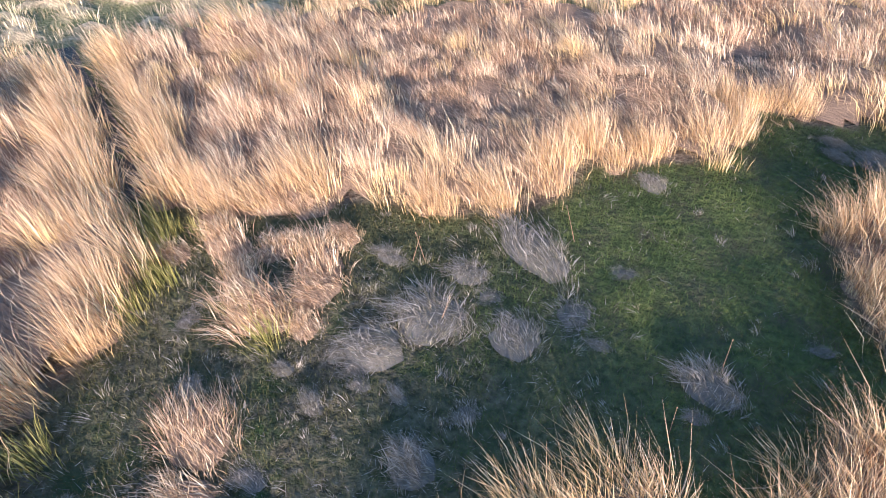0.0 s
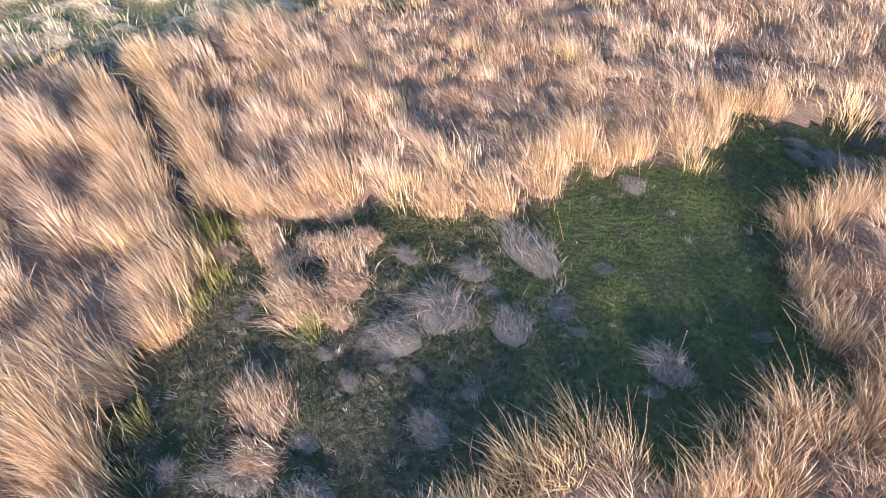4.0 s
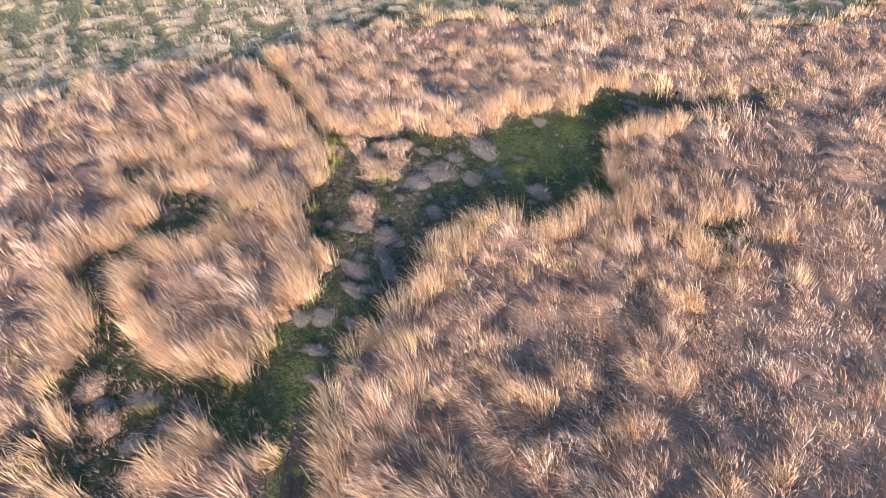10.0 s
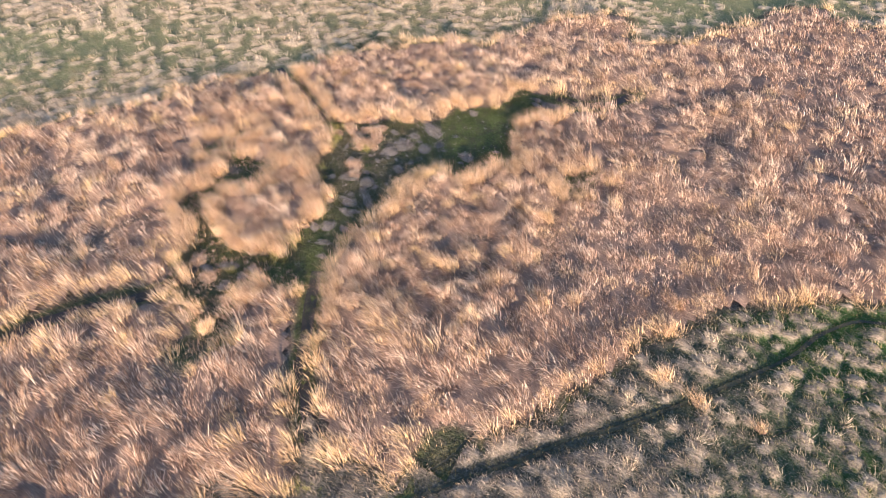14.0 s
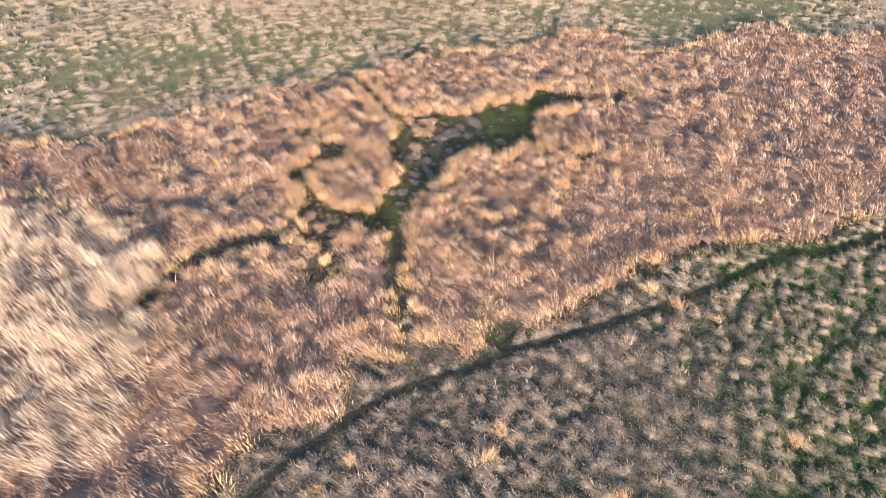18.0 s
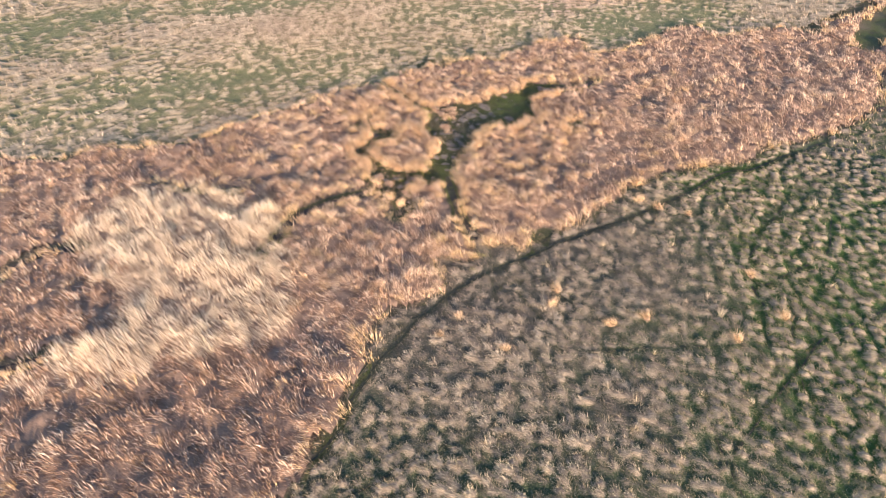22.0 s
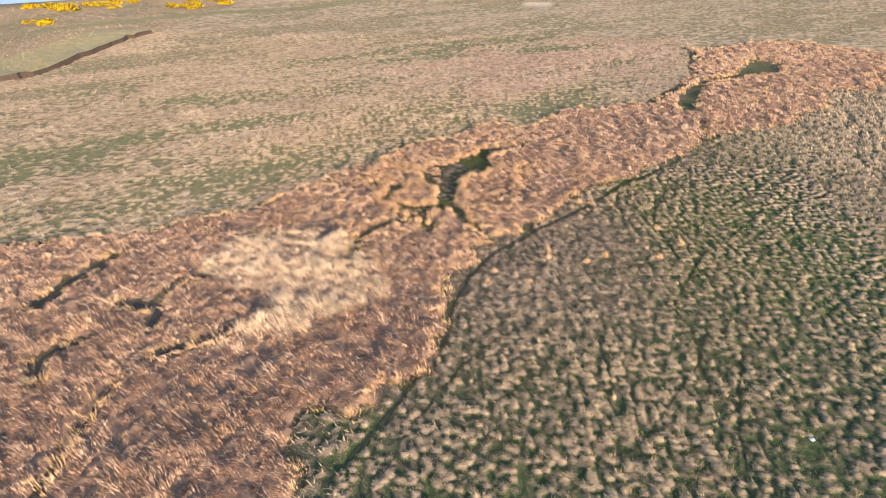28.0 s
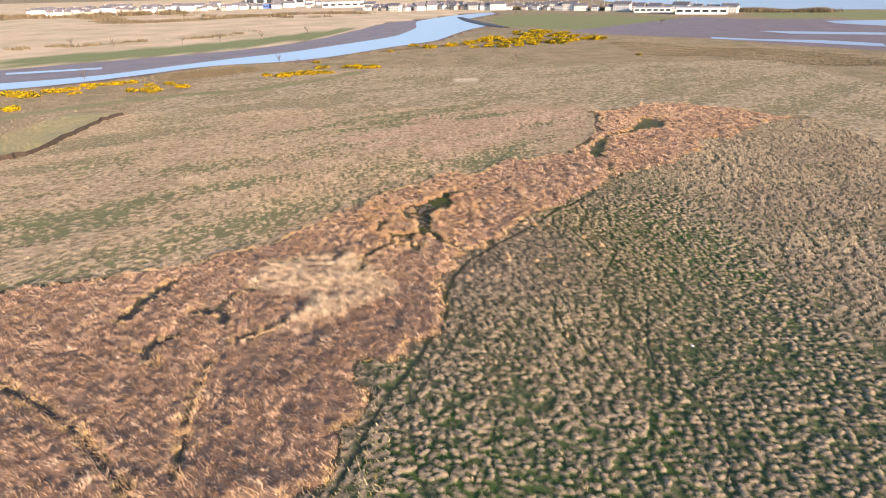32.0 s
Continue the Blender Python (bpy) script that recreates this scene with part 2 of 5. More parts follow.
TRACKS = [
    (0.30, [(39.2, 5.9), (31.4, -2.6), (29.7, -3.0), (25.6, -8.7), (23.0, -11.8), (19.9, -15.4), (15.6, -19.6), (13.3, -22.7), (10.6, -25.6), (9.1, -28.0), (7.7, -31.5), (6.8, -34.6), (6.2, -37.7), (6.1, -43.3), (2.1, -53.6), (-1.1, -60.7), (-2.9, -66.7), (-4.8, -73.0)]),
    (0.22, [(3.0, -51.0), (1.8, -57.9), (1.8, -66.9), (3.7, -73.8)]),
    (0.22, [(21.4, -41.0), (21.9, -44.3), (21.6, -48.7), (21.7, -51.4)]),
    (0.22, [(46.8, -11.3), (40.9, -18.2), (36.4, -22.7), (32.2, -30.5), (30.2, -34.5)]),
    (0.25, [(36.5, -5.0), (34.1, -7.4), (31.2, -16.0), (31.4, -18.5), (32.1, -20.5), (32.4, -24.6)]),
    (0.20, [(31.5, -19.8), (33.5, -17.6), (36.4, -14.6)]),
    (0.15, [(10.4, -22.8), (12.2, -24.8), (14.8, -27.0), (16.6, -28.5)]),
    (0.15, [(20.0, -21.2), (23.2, -21.0), (24.1, -21.8)]),
    (0.20, [(30.0, -25.8), (21.1, -29.7), (18.1, -30.5)]),
    (0.25, [(35.3, -41.2), (32.7, -47.4), (31.4, -52.5), (30.6, -57.8)]),
    (0.22, [(32.4, -38.1), (30.6, -43.3), (26.3, -49.5), (23.8, -52.8)]),
    (0.20, [(2.1, -61.1), (3.8, -56.7), (6.1, -50.4), (9.7, -44.0), (15.3, -38.1), (19.6, -35.7)]),
    (0.15, [(12.6, -49.7), (15.7, -45.0), (20.2, -42.1)]),
    (0.20, [(11.2, -64.0), (10.1, -70.2), (10.7, -74.3)]),
    (0.25, [(33.5, -48.8), (32.5, -59.1), (34.9, -66.4), (30.6, -74.9)]),
    (0.15, [(10.6, -23.6), (13.0, -28.0), (18.0, -33.0), (21.4, -41.0)]),
    (0.15, [(13.3, -22.7), (19.0, -26.5), (27.0, -30.0), (31.0, -38.0), (30.0, -55.0)]),
]
wander = random.Random(5)
for k in range(10):
    ax, ay = 9 + 6.2 * k + wander.uniform(-2, 2), -79.0
    head, trail_line = 1.2 + wander.uniform(-0.15, 0.15), []
    while ay < -6 + 2.0 * k and len(trail_line) < 40:
        trail_line.append((round(ax, 1), round(ay, 1)))
        head += wander.uniform(-0.35, 0.35) + 0.12 * (1.2 - head)
        ax, ay = ax + 3.2 * math.cos(head), ay + 3.2 * math.sin(head)
    TRACKS.append((0.04, trail_line))
GREEN_PATCH = [(32.8, -16.8), (44.9, -5.3), (53.7, -17.7), (51.8, -30.1), (44.6, -34.9), (31.9, -27.7)]
RIVER_NEAR = [(-260.0, 140.0), (-205.2, 168.5), (-184.3, 178.8), (-160.7, 205.0), (-141.4, 232.7), (-125.1, 252.6), (-95.9, 247.5), (-75.0, 263.1), (-53.7, 290.0), (-26.3, 336.4), (3.3, 365.1), (18.3, 425.6), (42.0, 501.5), (62.6, 527.9), (34.0, 638.5), (90.0, 770.0)]
RIVER_FAR = [(-270.0, 165.0), (-220.9, 190.9), (-184.9, 204.6), (-166.3, 229.7), (-133.3, 276.9), (-102.8, 303.3), (-71.6, 355.3), (-31.9, 421.4), (-16.0, 519.8), (-21.8, 636.6), (26.1, 747.9), (88.2, 819.0)]
MUD_FAR = [(-330.0, 190.0), (-258.7, 244.7), (-209.9, 282.0), (-149.1, 323.5), (-111.1, 373.5), (-87.2, 454.6), (-57.6, 606.6), (-22.6, 660.2)]
MUD_EAST = [(121.1, 434.3), (158.4, 387.2), (209.5, 342.4), (240.5, 283.7), (273.7, 242.2), (420, 200), (620, 420), (446.1, 481.1), (402.8, 517.3), (343.9, 540.4), (307.8, 600.3)]
CREEK = [(-135.0, 28.0), (-116.9, 42.8), (-112.5, 48.1), (-113.1, 71.3), (-115.1, 92.1), (-112.2, 103.3)]
RIVER = RIVER_NEAR + RIVER_FAR[::-1]

# A chart of the marsh: how far inside the tall grass a place lies (negative: in the open).
X0, Y0, X1, Y1, CELL = -125.0, -110.0, 125.0, 106.0, 0.25
gx, gy = np.meshgrid(np.arange(X0, X1, CELL), np.arange(Y0, Y1, CELL), indexing="ij")
wx = gx + (fbm(gx, gy, 1.3, 5) - 0.5) * 1.1
wy = gy + (fbm(gx, gy, 1.3, 9) - 0.5) * 1.1
lx, ly = wx + (fbm(gx, gy, 3.6, 73, 2) - 0.5) * 2.6, wy + (fbm(gx, gy, 3.6, 79, 2) - 0.5) * 2.6
far_edge = 12 * smooth(35, 65, np.hypot(gx, gy))
lx, ly = lx + (fbm(gx, gy, 9.0, 75) - 0.5) * far_edge, ly + (fbm(gx, gy, 9.0, 77) - 0.5) * far_edge
chart = away(BAND, lx, ly, True) * np.where(inside(BAND, lx, ly), 1, -1)
for gap in (CLEARING, GAP_WEST, GAP_EAST, POND):
    chart = np.minimum(chart, away(gap, wx, wy, True) * np.where(inside(gap, wx, wy), -1, 1))
fx, fy = gx + (wx - gx) * 0.4, gy + (wy - gy) * 0.4
for wide, line in DITCHES:
    chart = np.minimum(chart, away(line, fx, fy) - wide)
trod = np.full(gx.shape, 9.0)
for wide, line in TRACKS:
    trod = np.minimum(trod, away(line, fx, fy) - wide if wide > 0.25 else away(line, wx, wy) - 0.3 * wide)
reedy = away(REED, wx, wy, True) * np.where(inside(REED, wx, wy), 1, -1)


def read(grid, x, y, outside):
    """A chart's value at places."""
    u, v = (np.asarray(x) - X0) / CELL, (np.asarray(y) - Y0) / CELL
    ok = (u > 0) & (v > 0) & (u < grid.shape[0] - 2) & (v < grid.shape[1] - 2)
    u, v = np.where(ok, u, 1.0), np.where(ok, v, 1.0)
    i, j = u.astype(int), v.astype(int)
    a, b = u - i, v - j
    found = (grid[i, j] * (1 - a) + grid[i + 1, j] * a) * (1 - b) + (grid[i, j + 1] * (1 - a) + grid[i + 1, j + 1] * a) * b
    return np.where(ok, found, outside)


def cells(x, y, size, seed):
    """The marsh as a patchwork of cells: the distance to the seam between cells, the way from the cell's middle, and a number of its own for each cell."""
    u, v = x / size + (fbm(x, y, 1.7, seed + 5) - 0.5) * 0.7, y / size + (fbm(x, y, 1.7, seed + 9) - 0.5) * 0.7
    iu, iv = np.floor(u), np.floor(v)
    one_, two = np.full(np.shape(x), 9.0), np.full(np.shape(x), 9.0)
    ox, oy, own = np.zeros(np.shape(x)), np.zeros(np.shape(x)), np.zeros(np.shape(x))
    for i in (-1, 0, 1):
        for j in (-1, 0, 1):
            cu, cv = iu + i, iv + j
            du, dv = u - cu - lattice(cu, cv, seed), v - cv - lattice(cu, cv, seed + 1)
            d = np.hypot(du, dv)
            two = np.minimum(two, np.maximum(one_, d))
            near = d < one_
            ox, oy, own = np.where(near, du, ox), np.where(near, dv, oy), np.where(near, lattice(cu, cv, seed + 2), own)
            one_ = np.minimum(one_, d)
    return (two - one_) * size, ox, oy, own


seam, off_x, off_y, own = cells(gx + 0.5 * gy, gy, 1.3, 41)
hump_seam, _, _, hump_own = cells(gx + 0.4 * gy, gy, 4.6, 45)
hollow = np.full(gx.shape, 9.0)
for wide, line in HOLLOWS:
    d = away(line, fx, fy) - wide
    hollow = np.minimum(hollow, d)
    if wide > 0.38:
        chart = np.minimum(chart, d + 0.05 + 0.4 * smooth(0.45, 0.65, fbm(gx, gy, 1.6, 47)))
matted = smooth(-0.8, 0.8, away(MATTED, wx, wy, True) * np.where(inside(MATTED, wx, wy), 1, -1))
lump_chart = 0.62 * (0.2 + 0.8 * smooth(0.0, 1.2, hump_seam)) * (0.6 + 0.4 * hump_own) + 0.85 * (smooth(0.0, 0.5, seam) * (0.1 + 0.9 * own) - 0.25) + 0.35 * (fbm(gx, gy, 0.9, 43) - 0.5)
lump_chart = np.where(reedy > 0, 0.5 + 0.8 * (fbm(gx + 0.5 * gy, gy, 1.5, 49) - 0.5), lump_chart)
lump_chart = np.clip(lump_chart * (1 - 0.45 * matted) * smooth(-0.1, 0.9, hollow), 0, 1)
# Sun-facing side of each cell, where sunlight is painted into the blade colours.
sun_side_chart = smooth(0.05, 0.6, off_x * math.sin(radians(SUN_AZ)) + off_y * math.cos(radians(SUN_AZ)))
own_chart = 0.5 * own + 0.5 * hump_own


def lumps(x, y):
    """Height of the clumps in the tall grass, 0..1."""
    return read(lump_chart, x, y, 0.5)


def rise(x, y):
    """The matted height of the dead grass over the ground."""
    d = read(chart, x, y, -9.0)
    return smooth(0.0, 0.7, d) * (0.04 + (0.58 + 0.1 * smooth(20, 40, np.hypot(x - 2, y + 4))) * lumps(x, y))


def ground_z(x, y):
    z = 0.10 * (fbm(x, y, 3.0, 3) - 0.5) + (0.04 + 0.10 * (1 - smooth(14, 20, np.hypot(x - 2, y + 4)))) * (fbm(x, y, 0.8, 8, 2) - 0.5)
    return z * (1 - smooth(90, 150, np.hypot(x, y))) - 0.02


# ---- materials ----
def nodes_of(name):
    m = bpy.data.materials.new(name)
    m.use_nodes = True
    t = m.node_tree
    t.nodes.clear()
    return m, t, t.nodes.new("ShaderNodeOutputMaterial")


def attr(t, name):
    n = t.nodes.new("ShaderNodeAttribute")
    n.attribute_name = name
    return n.outputs["Fac"]


def mix(t, fac, a, b):
    n = t.nodes.new("ShaderNodeMix")
    n.data_type = "RGBA"
    for socket, value in ((n.inputs[0], fac), (n.inputs[6], a), (n.inputs[7], b)):
        if isinstance(value, bpy.types.NodeSocket):
            t.links.new(value, socket)
        elif isinstance(value, tuple):
            socket.default_value = (*value, 1)
        else:
            socket.default_value = value
    return n.outputs[2]


def math_node(t, op, a, b=0.0):
    n = t.nodes.new("ShaderNodeMath")
    n.operation = op
    for socket, value in zip(n.inputs, (a, b)):
        if isinstance(value, bpy.types.NodeSocket):
            t.links.new(value, socket)
        else:
            socket.default_value = value
    return n.outputs[0]


def noise_node(t, scale, detail=4.0, rough=0.6, stretch=None):
    n = t.nodes.new("ShaderNodeTexNoise")
    n.inputs["Scale"].default_value, n.inputs["Detail"].default_value, n.inputs["Roughness"].default_value = scale, detail, rough
    g = t.nodes.new("ShaderNodeNewGeometry")
    if stretch:
        m = t.nodes.new("ShaderNodeMapping")
        m.inputs["Scale"].default_value = stretch
        t.links.new(g.outputs["Position"], m.inputs["Vector"])
        t.links.new(m.outputs["Vector"], n.inputs["Vector"])
    else:
        t.links.new(g.outputs["Position"], n.inputs["Vector"])
    return n.outputs["Fac"]


def span(t, value, lo, hi):
    n = t.nodes.new("ShaderNodeMapRange")
    n.inputs["From Min"].default_value, n.inputs["From Max"].default_value = lo, hi
    t.links.new(value, n.inputs["Value"])
    return n.outputs["Result"]


def blade_material(name, dark, mid, pale, foot, through_light=0.3):
    """Grass blades: each one darker or more bleached (tint), and at the foot as fresh as gold says; in the tall stand
    both also carry painted sunlight.
    """
    m, t, out = nodes_of(name)
    tint = attr(t, "tint")
    colour = mix(t, span(t, tint, 0.0, 0.5), dark, mid)
    colour = mix(t, span(t, tint, 0.5, 1.0), colour, pale)
    low = math_node(t, "SUBTRACT", 1.0, span(t, attr(t, "along"), 0.25, 1.1))
    colour = mix(t, math_node(t, "MULTIPLY", low, attr(t, "gold")), colour, foot)
    d = t.nodes.new("ShaderNodeBsdfDiffuse")
    s = t.nodes.new("ShaderNodeBsdfTranslucent")
    x = t.nodes.new("ShaderNodeMixShader")
    x.inputs[0].default_value = through_light
    t.links.new(colour, d.inputs["Color"])
    t.links.new(colour, s.inputs["Color"])
    t.links.new(d.outputs[0], x.inputs[1])
    t.links.new(s.outputs[0], x.inputs[2])
    t.links.new(x.outputs[0], out.inputs["Surface"])
    return m


def plain_material(name, colour, other=None, scale=3.0, rough=0.85, metal=0.0, bump=0.2, stretch=None):
    m, t, out = nodes_of(name)
    p = t.nodes.new("ShaderNodeBsdfPrincipled")
    p.inputs["Roughness"].default_value, p.inputs["Metallic"].default_value = rough, metal
    n = noise_node(t, scale, 6.0, 0.65, stretch)
    c = mix(t, span(t, n, 0.3, 0.7), colour, other or tuple(v * 0.7 for v in colour))
    c = mix(t, math_node(t, "MULTIPLY", noise_node(t, scale * 8, 3.0), 0.5), c, mix(t, 0.6, c, tuple(v * 0.45 for v in colour)))
    b = t.nodes.new("ShaderNodeBump")
    b.inputs["Strength"].default_value, b.inputs["Distance"].default_value = bump, 0.05
    t.links.new(n, b.inputs["Height"])
    t.links.new(b.outputs[0], p.inputs["Normal"])
    t.links.new(c, p.inputs["Base Color"])
    t.links.new(p.outputs[0], out.inputs["Surface"])
    return m


tall_blades = blade_material("dry_rush_blades", (0.20, 0.118, 0.078), (0.55, 0.345, 0.23), (0.92, 0.715, 0.50), (0.84, 0.585, 0.25))
reed_blades = blade_material("pale_reed_blades", (0.55, 0.40, 0.265), (0.80, 0.625, 0.43), (0.93, 0.78, 0.565), (0.58, 0.44, 0.20))
tussock_blades = blade_material("tussock_blades", (0.20, 0.15, 0.105), (0.53, 0.40, 0.275), (0.88, 0.71, 0.47), (0.33, 0.30, 0.07))
meadow_blades = blade_material("meadow_blades", (0.21, 0.145, 0.10), (0.58, 0.41, 0.28), (0.90, 0.70, 0.49), (0.33, 0.29, 0.09))
matted_blades = blade_material("matted_dead_blades", (0.17, 0.14, 0.11), (0.36, 0.30, 0.255), (0.57, 0.49, 0.42), (0.30, 0.26, 0.10))
turf_blades = blade_material("green_turf_blades", (0.075, 0.064, 0.03), (0.135, 0.125, 0.05), (0.25, 0.205, 0.11), (0.092, 0.124, 0.036))


def ground_material():
    m, t, out = nodes_of("marsh_ground")
    p = t.nodes.new("ShaderNodeBsdfPrincipled")
    p.inputs["Roughness"].default_value = 0.95
    p.inputs["Specular IOR Level"].default_value = 0.15
    n1, n2, n3 = noise_node(t, 0.9, 6.0, 0.7), noise_node(t, 7.0, 4.0, 0.6), noise_node(t, 0.06, 4.0, 0.6)
    turf = mix(t, span(t, n2, 0.35, 0.7), (0.06, 0.07, 0.024), (0.135, 0.155, 0.048))
    turf = mix(t, span(t, n1, 0.47, 0.7), turf, (0.105, 0.082, 0.055))
    straw = mix(t, span(t, n2, 0.3, 0.7), (0.12, 0.085, 0.06), (0.26, 0.19, 0.13))
    litter = mix(t, span(t, n2, 0.36, 0.66), (0.05, 0.043, 0.026), (0.18, 0.14, 0.095))
    litter = mix(t, span(t, n1, 0.46, 0.64), litter, (0.045, 0.065, 0.022))
    meadow = mix(t, span(t, noise_node(t, 1.6, 5.0, 0.7), 0.39, 0.55), (0.07, 0.07, 0.025), (0.52, 0.37, 0.22))
    meadow = mix(t, span(t, noise_node(t, 0.45, 4.0, 0.7), 0.44, 0.56), meadow, mix(t, 0.35, meadow, (0.13, 0.12, 0.045)))
    meadow = mix(t, span(t, n3, 0.40, 0.56), mix(t, 0.25, meadow, (0.17, 0.16, 0.06)), mix(t, 0.2, meadow, (0.58, 0.40, 0.23)))
    green = mix(t, span(t, n1, 0.35, 0.7), (0.15, 0.18, 0.065), (0.37, 0.35, 0.15))
    mud = mix(t, span(t, n3, 0.35, 0.65), (0.15, 0.085, 0.065), (0.25, 0.155, 0.125))
    field = mix(t, span(t, noise_node(t, 0.02, 5.0, 0.6), 0.35, 0.65), (0.56, 0.42, 0.24), (0.80, 0.58, 0.36))
    colour = mix(t, attr(t, "litter"), turf, litter)
    colour = mix(t, attr(t, "meadow"), colour, meadow)
    colour = mix(t, attr(t, "straw"), colour, straw)
    colour = mix(t, attr(t, "field"), colour, field)
    colour = mix(t, attr(t, "green"), colour, green)
    colour = mix(t, attr(t, "mud"), colour, mud)
    colour = mix(t, attr(t, "pale"), colour, (0.68, 0.55, 0.38))
    t.links.new(colour, p.inputs["Base Color"])
    b = t.nodes.new("ShaderNodeBump")
    b.inputs["Strength"].default_value, b.inputs["Distance"].default_value = 0.8, 0.16
    t.links.new(math_node(t, "ADD", n2, n1), b.inputs["Height"])
    t.links.new(b.outputs[0], p.inputs["Normal"])
    t.links.new(p.outputs[0], out.inputs["Surface"])
    return m


# ---- ground ----
def steps(lo, hi, fine_lo, fine_hi, fine, grow=1.09):
    """Places along one axis: fine in the middle, wider and wider outside."""
    places = list(np.arange(fine_lo, fine_hi, fine))
    for sign, edge, stop in ((1, places[-1], hi), (-1, places[0], lo)):
        s, p = fine, edge
        while (p - stop) * sign < 0:
            s = min(s * grow, 260.0)
            p += sign * s
            places.append(p)
    return np.array(sorted(places))


def grid_faces(nx, ny):
    i, j = np.meshgrid(np.arange(nx - 1), np.arange(ny - 1), indexing="ij")
    a = (i * ny + j).ravel()
    return np.stack([a, a + ny, a + ny + 1, a + 1], 1)


GREEN_FAR = [(-264.5, 253.1), (-213.4, 288.8), (-153.2, 335.9), (-102.3, 422.6), (-78.3, 556.6), (-99.0, 529.5), (-178.1, 409.1), (-241.5, 342.6), (-311.6, 320.2)]
GREEN_MID = [(66.8, 509.7), (108.4, 480.6), (159.0, 423.2), (226.0, 391.4), (270.2, 509.5), (279.1, 612.4), (178.0, 710.9), (105.4, 743.6), (73.1, 647.1)]
GREEN_WAY = [(-155.6, 103.9), (-130.1, 128.6), (-105.6, 143.8), (-78.0, 151.6), (-54.5, 175.9), (-35.4, 202.0)]
HEADLAND = [(362.6, 577.3), (418.4, 542.6), (462.4, 503.7), (620, 420), (760, 560), (557.6, 635.7), (497.4, 683.2), (419.5, 690.0)]
MEADOW_GREEN = [(-39.1, -24.2), (-24.8, -18.5), (-14.0, -6.2), (-8.0, 3.5), (0.4, 14.1), (4.8, 25.7), (-2.6, 38.8), (-13.5, 29.7), (-23.1, 20.0), (-31.6, 11.3), (-38.2, -2.7), (-46.6, -12.3), (-46.0, -21.6)]
GREEN_STRIP = [(3.5, 27.0), (8.1, 27.6), (17.4, 28.5), (29.8, 39.1), (41.3, 50.9), (39.9, 58.1), (31.5, 54.0), (15.2, 39.5), (5.5, 33.2)]
NX, NY = [p[0] for p in NORTH], [p[1] for p in NORTH]
def lushness(x, y):
    """How green the turf is among the tussocks, 0..1."""
    d = away(GREEN_PATCH, x, y, True) * np.where(inside(GREEN_PATCH, x, y), 1, -1)
    return np.maximum(smooth(-9, 4, d + 16 * (fbm(x, y, 9, 15) - 0.5)), 0.8 * smooth(0.58, 0.72, fbm(x, y, 14, 25)))


xs = steps(-3500, 3500, -8, 12, 0.22, 1.08)
ys = steps(-1500, 4500, -20, 9, 0.22, 1.08)
px, py = (a.ravel() for a in np.meshgrid(xs, ys, indexing="ij"))
d_tall = read(chart, px, py, -9.0)
d_trod = read(trod, px, py, 9.0)
river_d = away(RIVER, px, py, True) * np.where(inside(RIVER, px, py), -1, 1)
far_side = inside(RIVER_FAR + [(150, 2500), (-3400, 2500), (-3400, -200), (-400, 60)], px, py) & (river_d > 0)
mudflat = inside(RIVER_FAR + MUD_FAR[::-1], px, py) | (river_d < 3)
north = smooth(-1.0, 3.0, py - np.interp(px, NX, NY)) * (1 - smooth(60, 90, px - py))
open_v = smooth(10.0, 15.0, np.hypot(px - 2, py + 4))
meadow_v = np.maximum(north, smooth(90, 150, np.hypot(px - 10, py))) * (0.95 - 0.15 * smooth(-6, 4, np.where(inside(MEADOW_GREEN, px, py), 1, -1) * away(MEADOW_GREEN, px, py, True) + 14 * (fbm(px, py, 16, 7) - 0.5)))
litter_v = (0.25 + 0.55 * open_v) * smooth(-0.2, 0.3, d_trod) * (1 - 0.75 * lushness(px, py))
litter_v = np.where((d_tall > -9) & (inside(POND, px, py) | (d_tall > -0.1)), 0.1, litter_v)
litter_v = np.where(open_v < 0.5, 0.75 * (1 - smooth(2.0, 6.5, np.hypot(px - 0.6, py + 4.8))) + 0.25 * smooth(0.5, 0.7, fbm(px, py, 1.4, 29)) + 0.05, litter_v)
sage = np.where(inside(MEADOW_GREEN, px, py), 1, -1) * away(MEADOW_GREEN, px, py, True)
green_v = np.maximum.reduce([0.5 * smooth(-5, 3, sage + 16 * (fbm(px, py, 10, 7) - 0.5)) * smooth(0.3, 0.5, fbm(px, py, 4, 27)), inside(GREEN_FAR, px, py) * 1.0, inside(GREEN_MID, px, py) * 0.9, inside(HEADLAND, px, py) * 0.9, 0.7 * (1 - smooth(2.0, 6.0, away(GREEN_WAY, px, py)))])
pale_v = np.maximum.reduce([1 - smooth(0.7, 1.1, np.hypot((px - bx) / w, (py - by) / d)) for bx, by, w, d in ((18.8, 165.0, 7.5, 8.0), (-100, 121.5, 3.5, 3.5), (30.0, 190, 8.0, 6.0))])
sunk = 0.10 * smooth(0.3, 1.2, -d_tall) * open_v * (1 - smooth(80, 110, np.hypot(px - 10, py)))
ground = new("ground", mesh_from("ground", np.stack([px, py, ground_z(px, py) - sunk], 1), grid_faces(len(xs), len(ys)), ground_material(), True,
                                 straw=smooth(-0.1, 0.4, d_tall), meadow=meadow_v, litter=litter_v, field=far_side * 1.0, green=green_v, mud=mudflat * 1.0, pale=pale_v))
tagged(ground, "marsh ground with green turf, mud and dead grass", "ground", kind="structure")

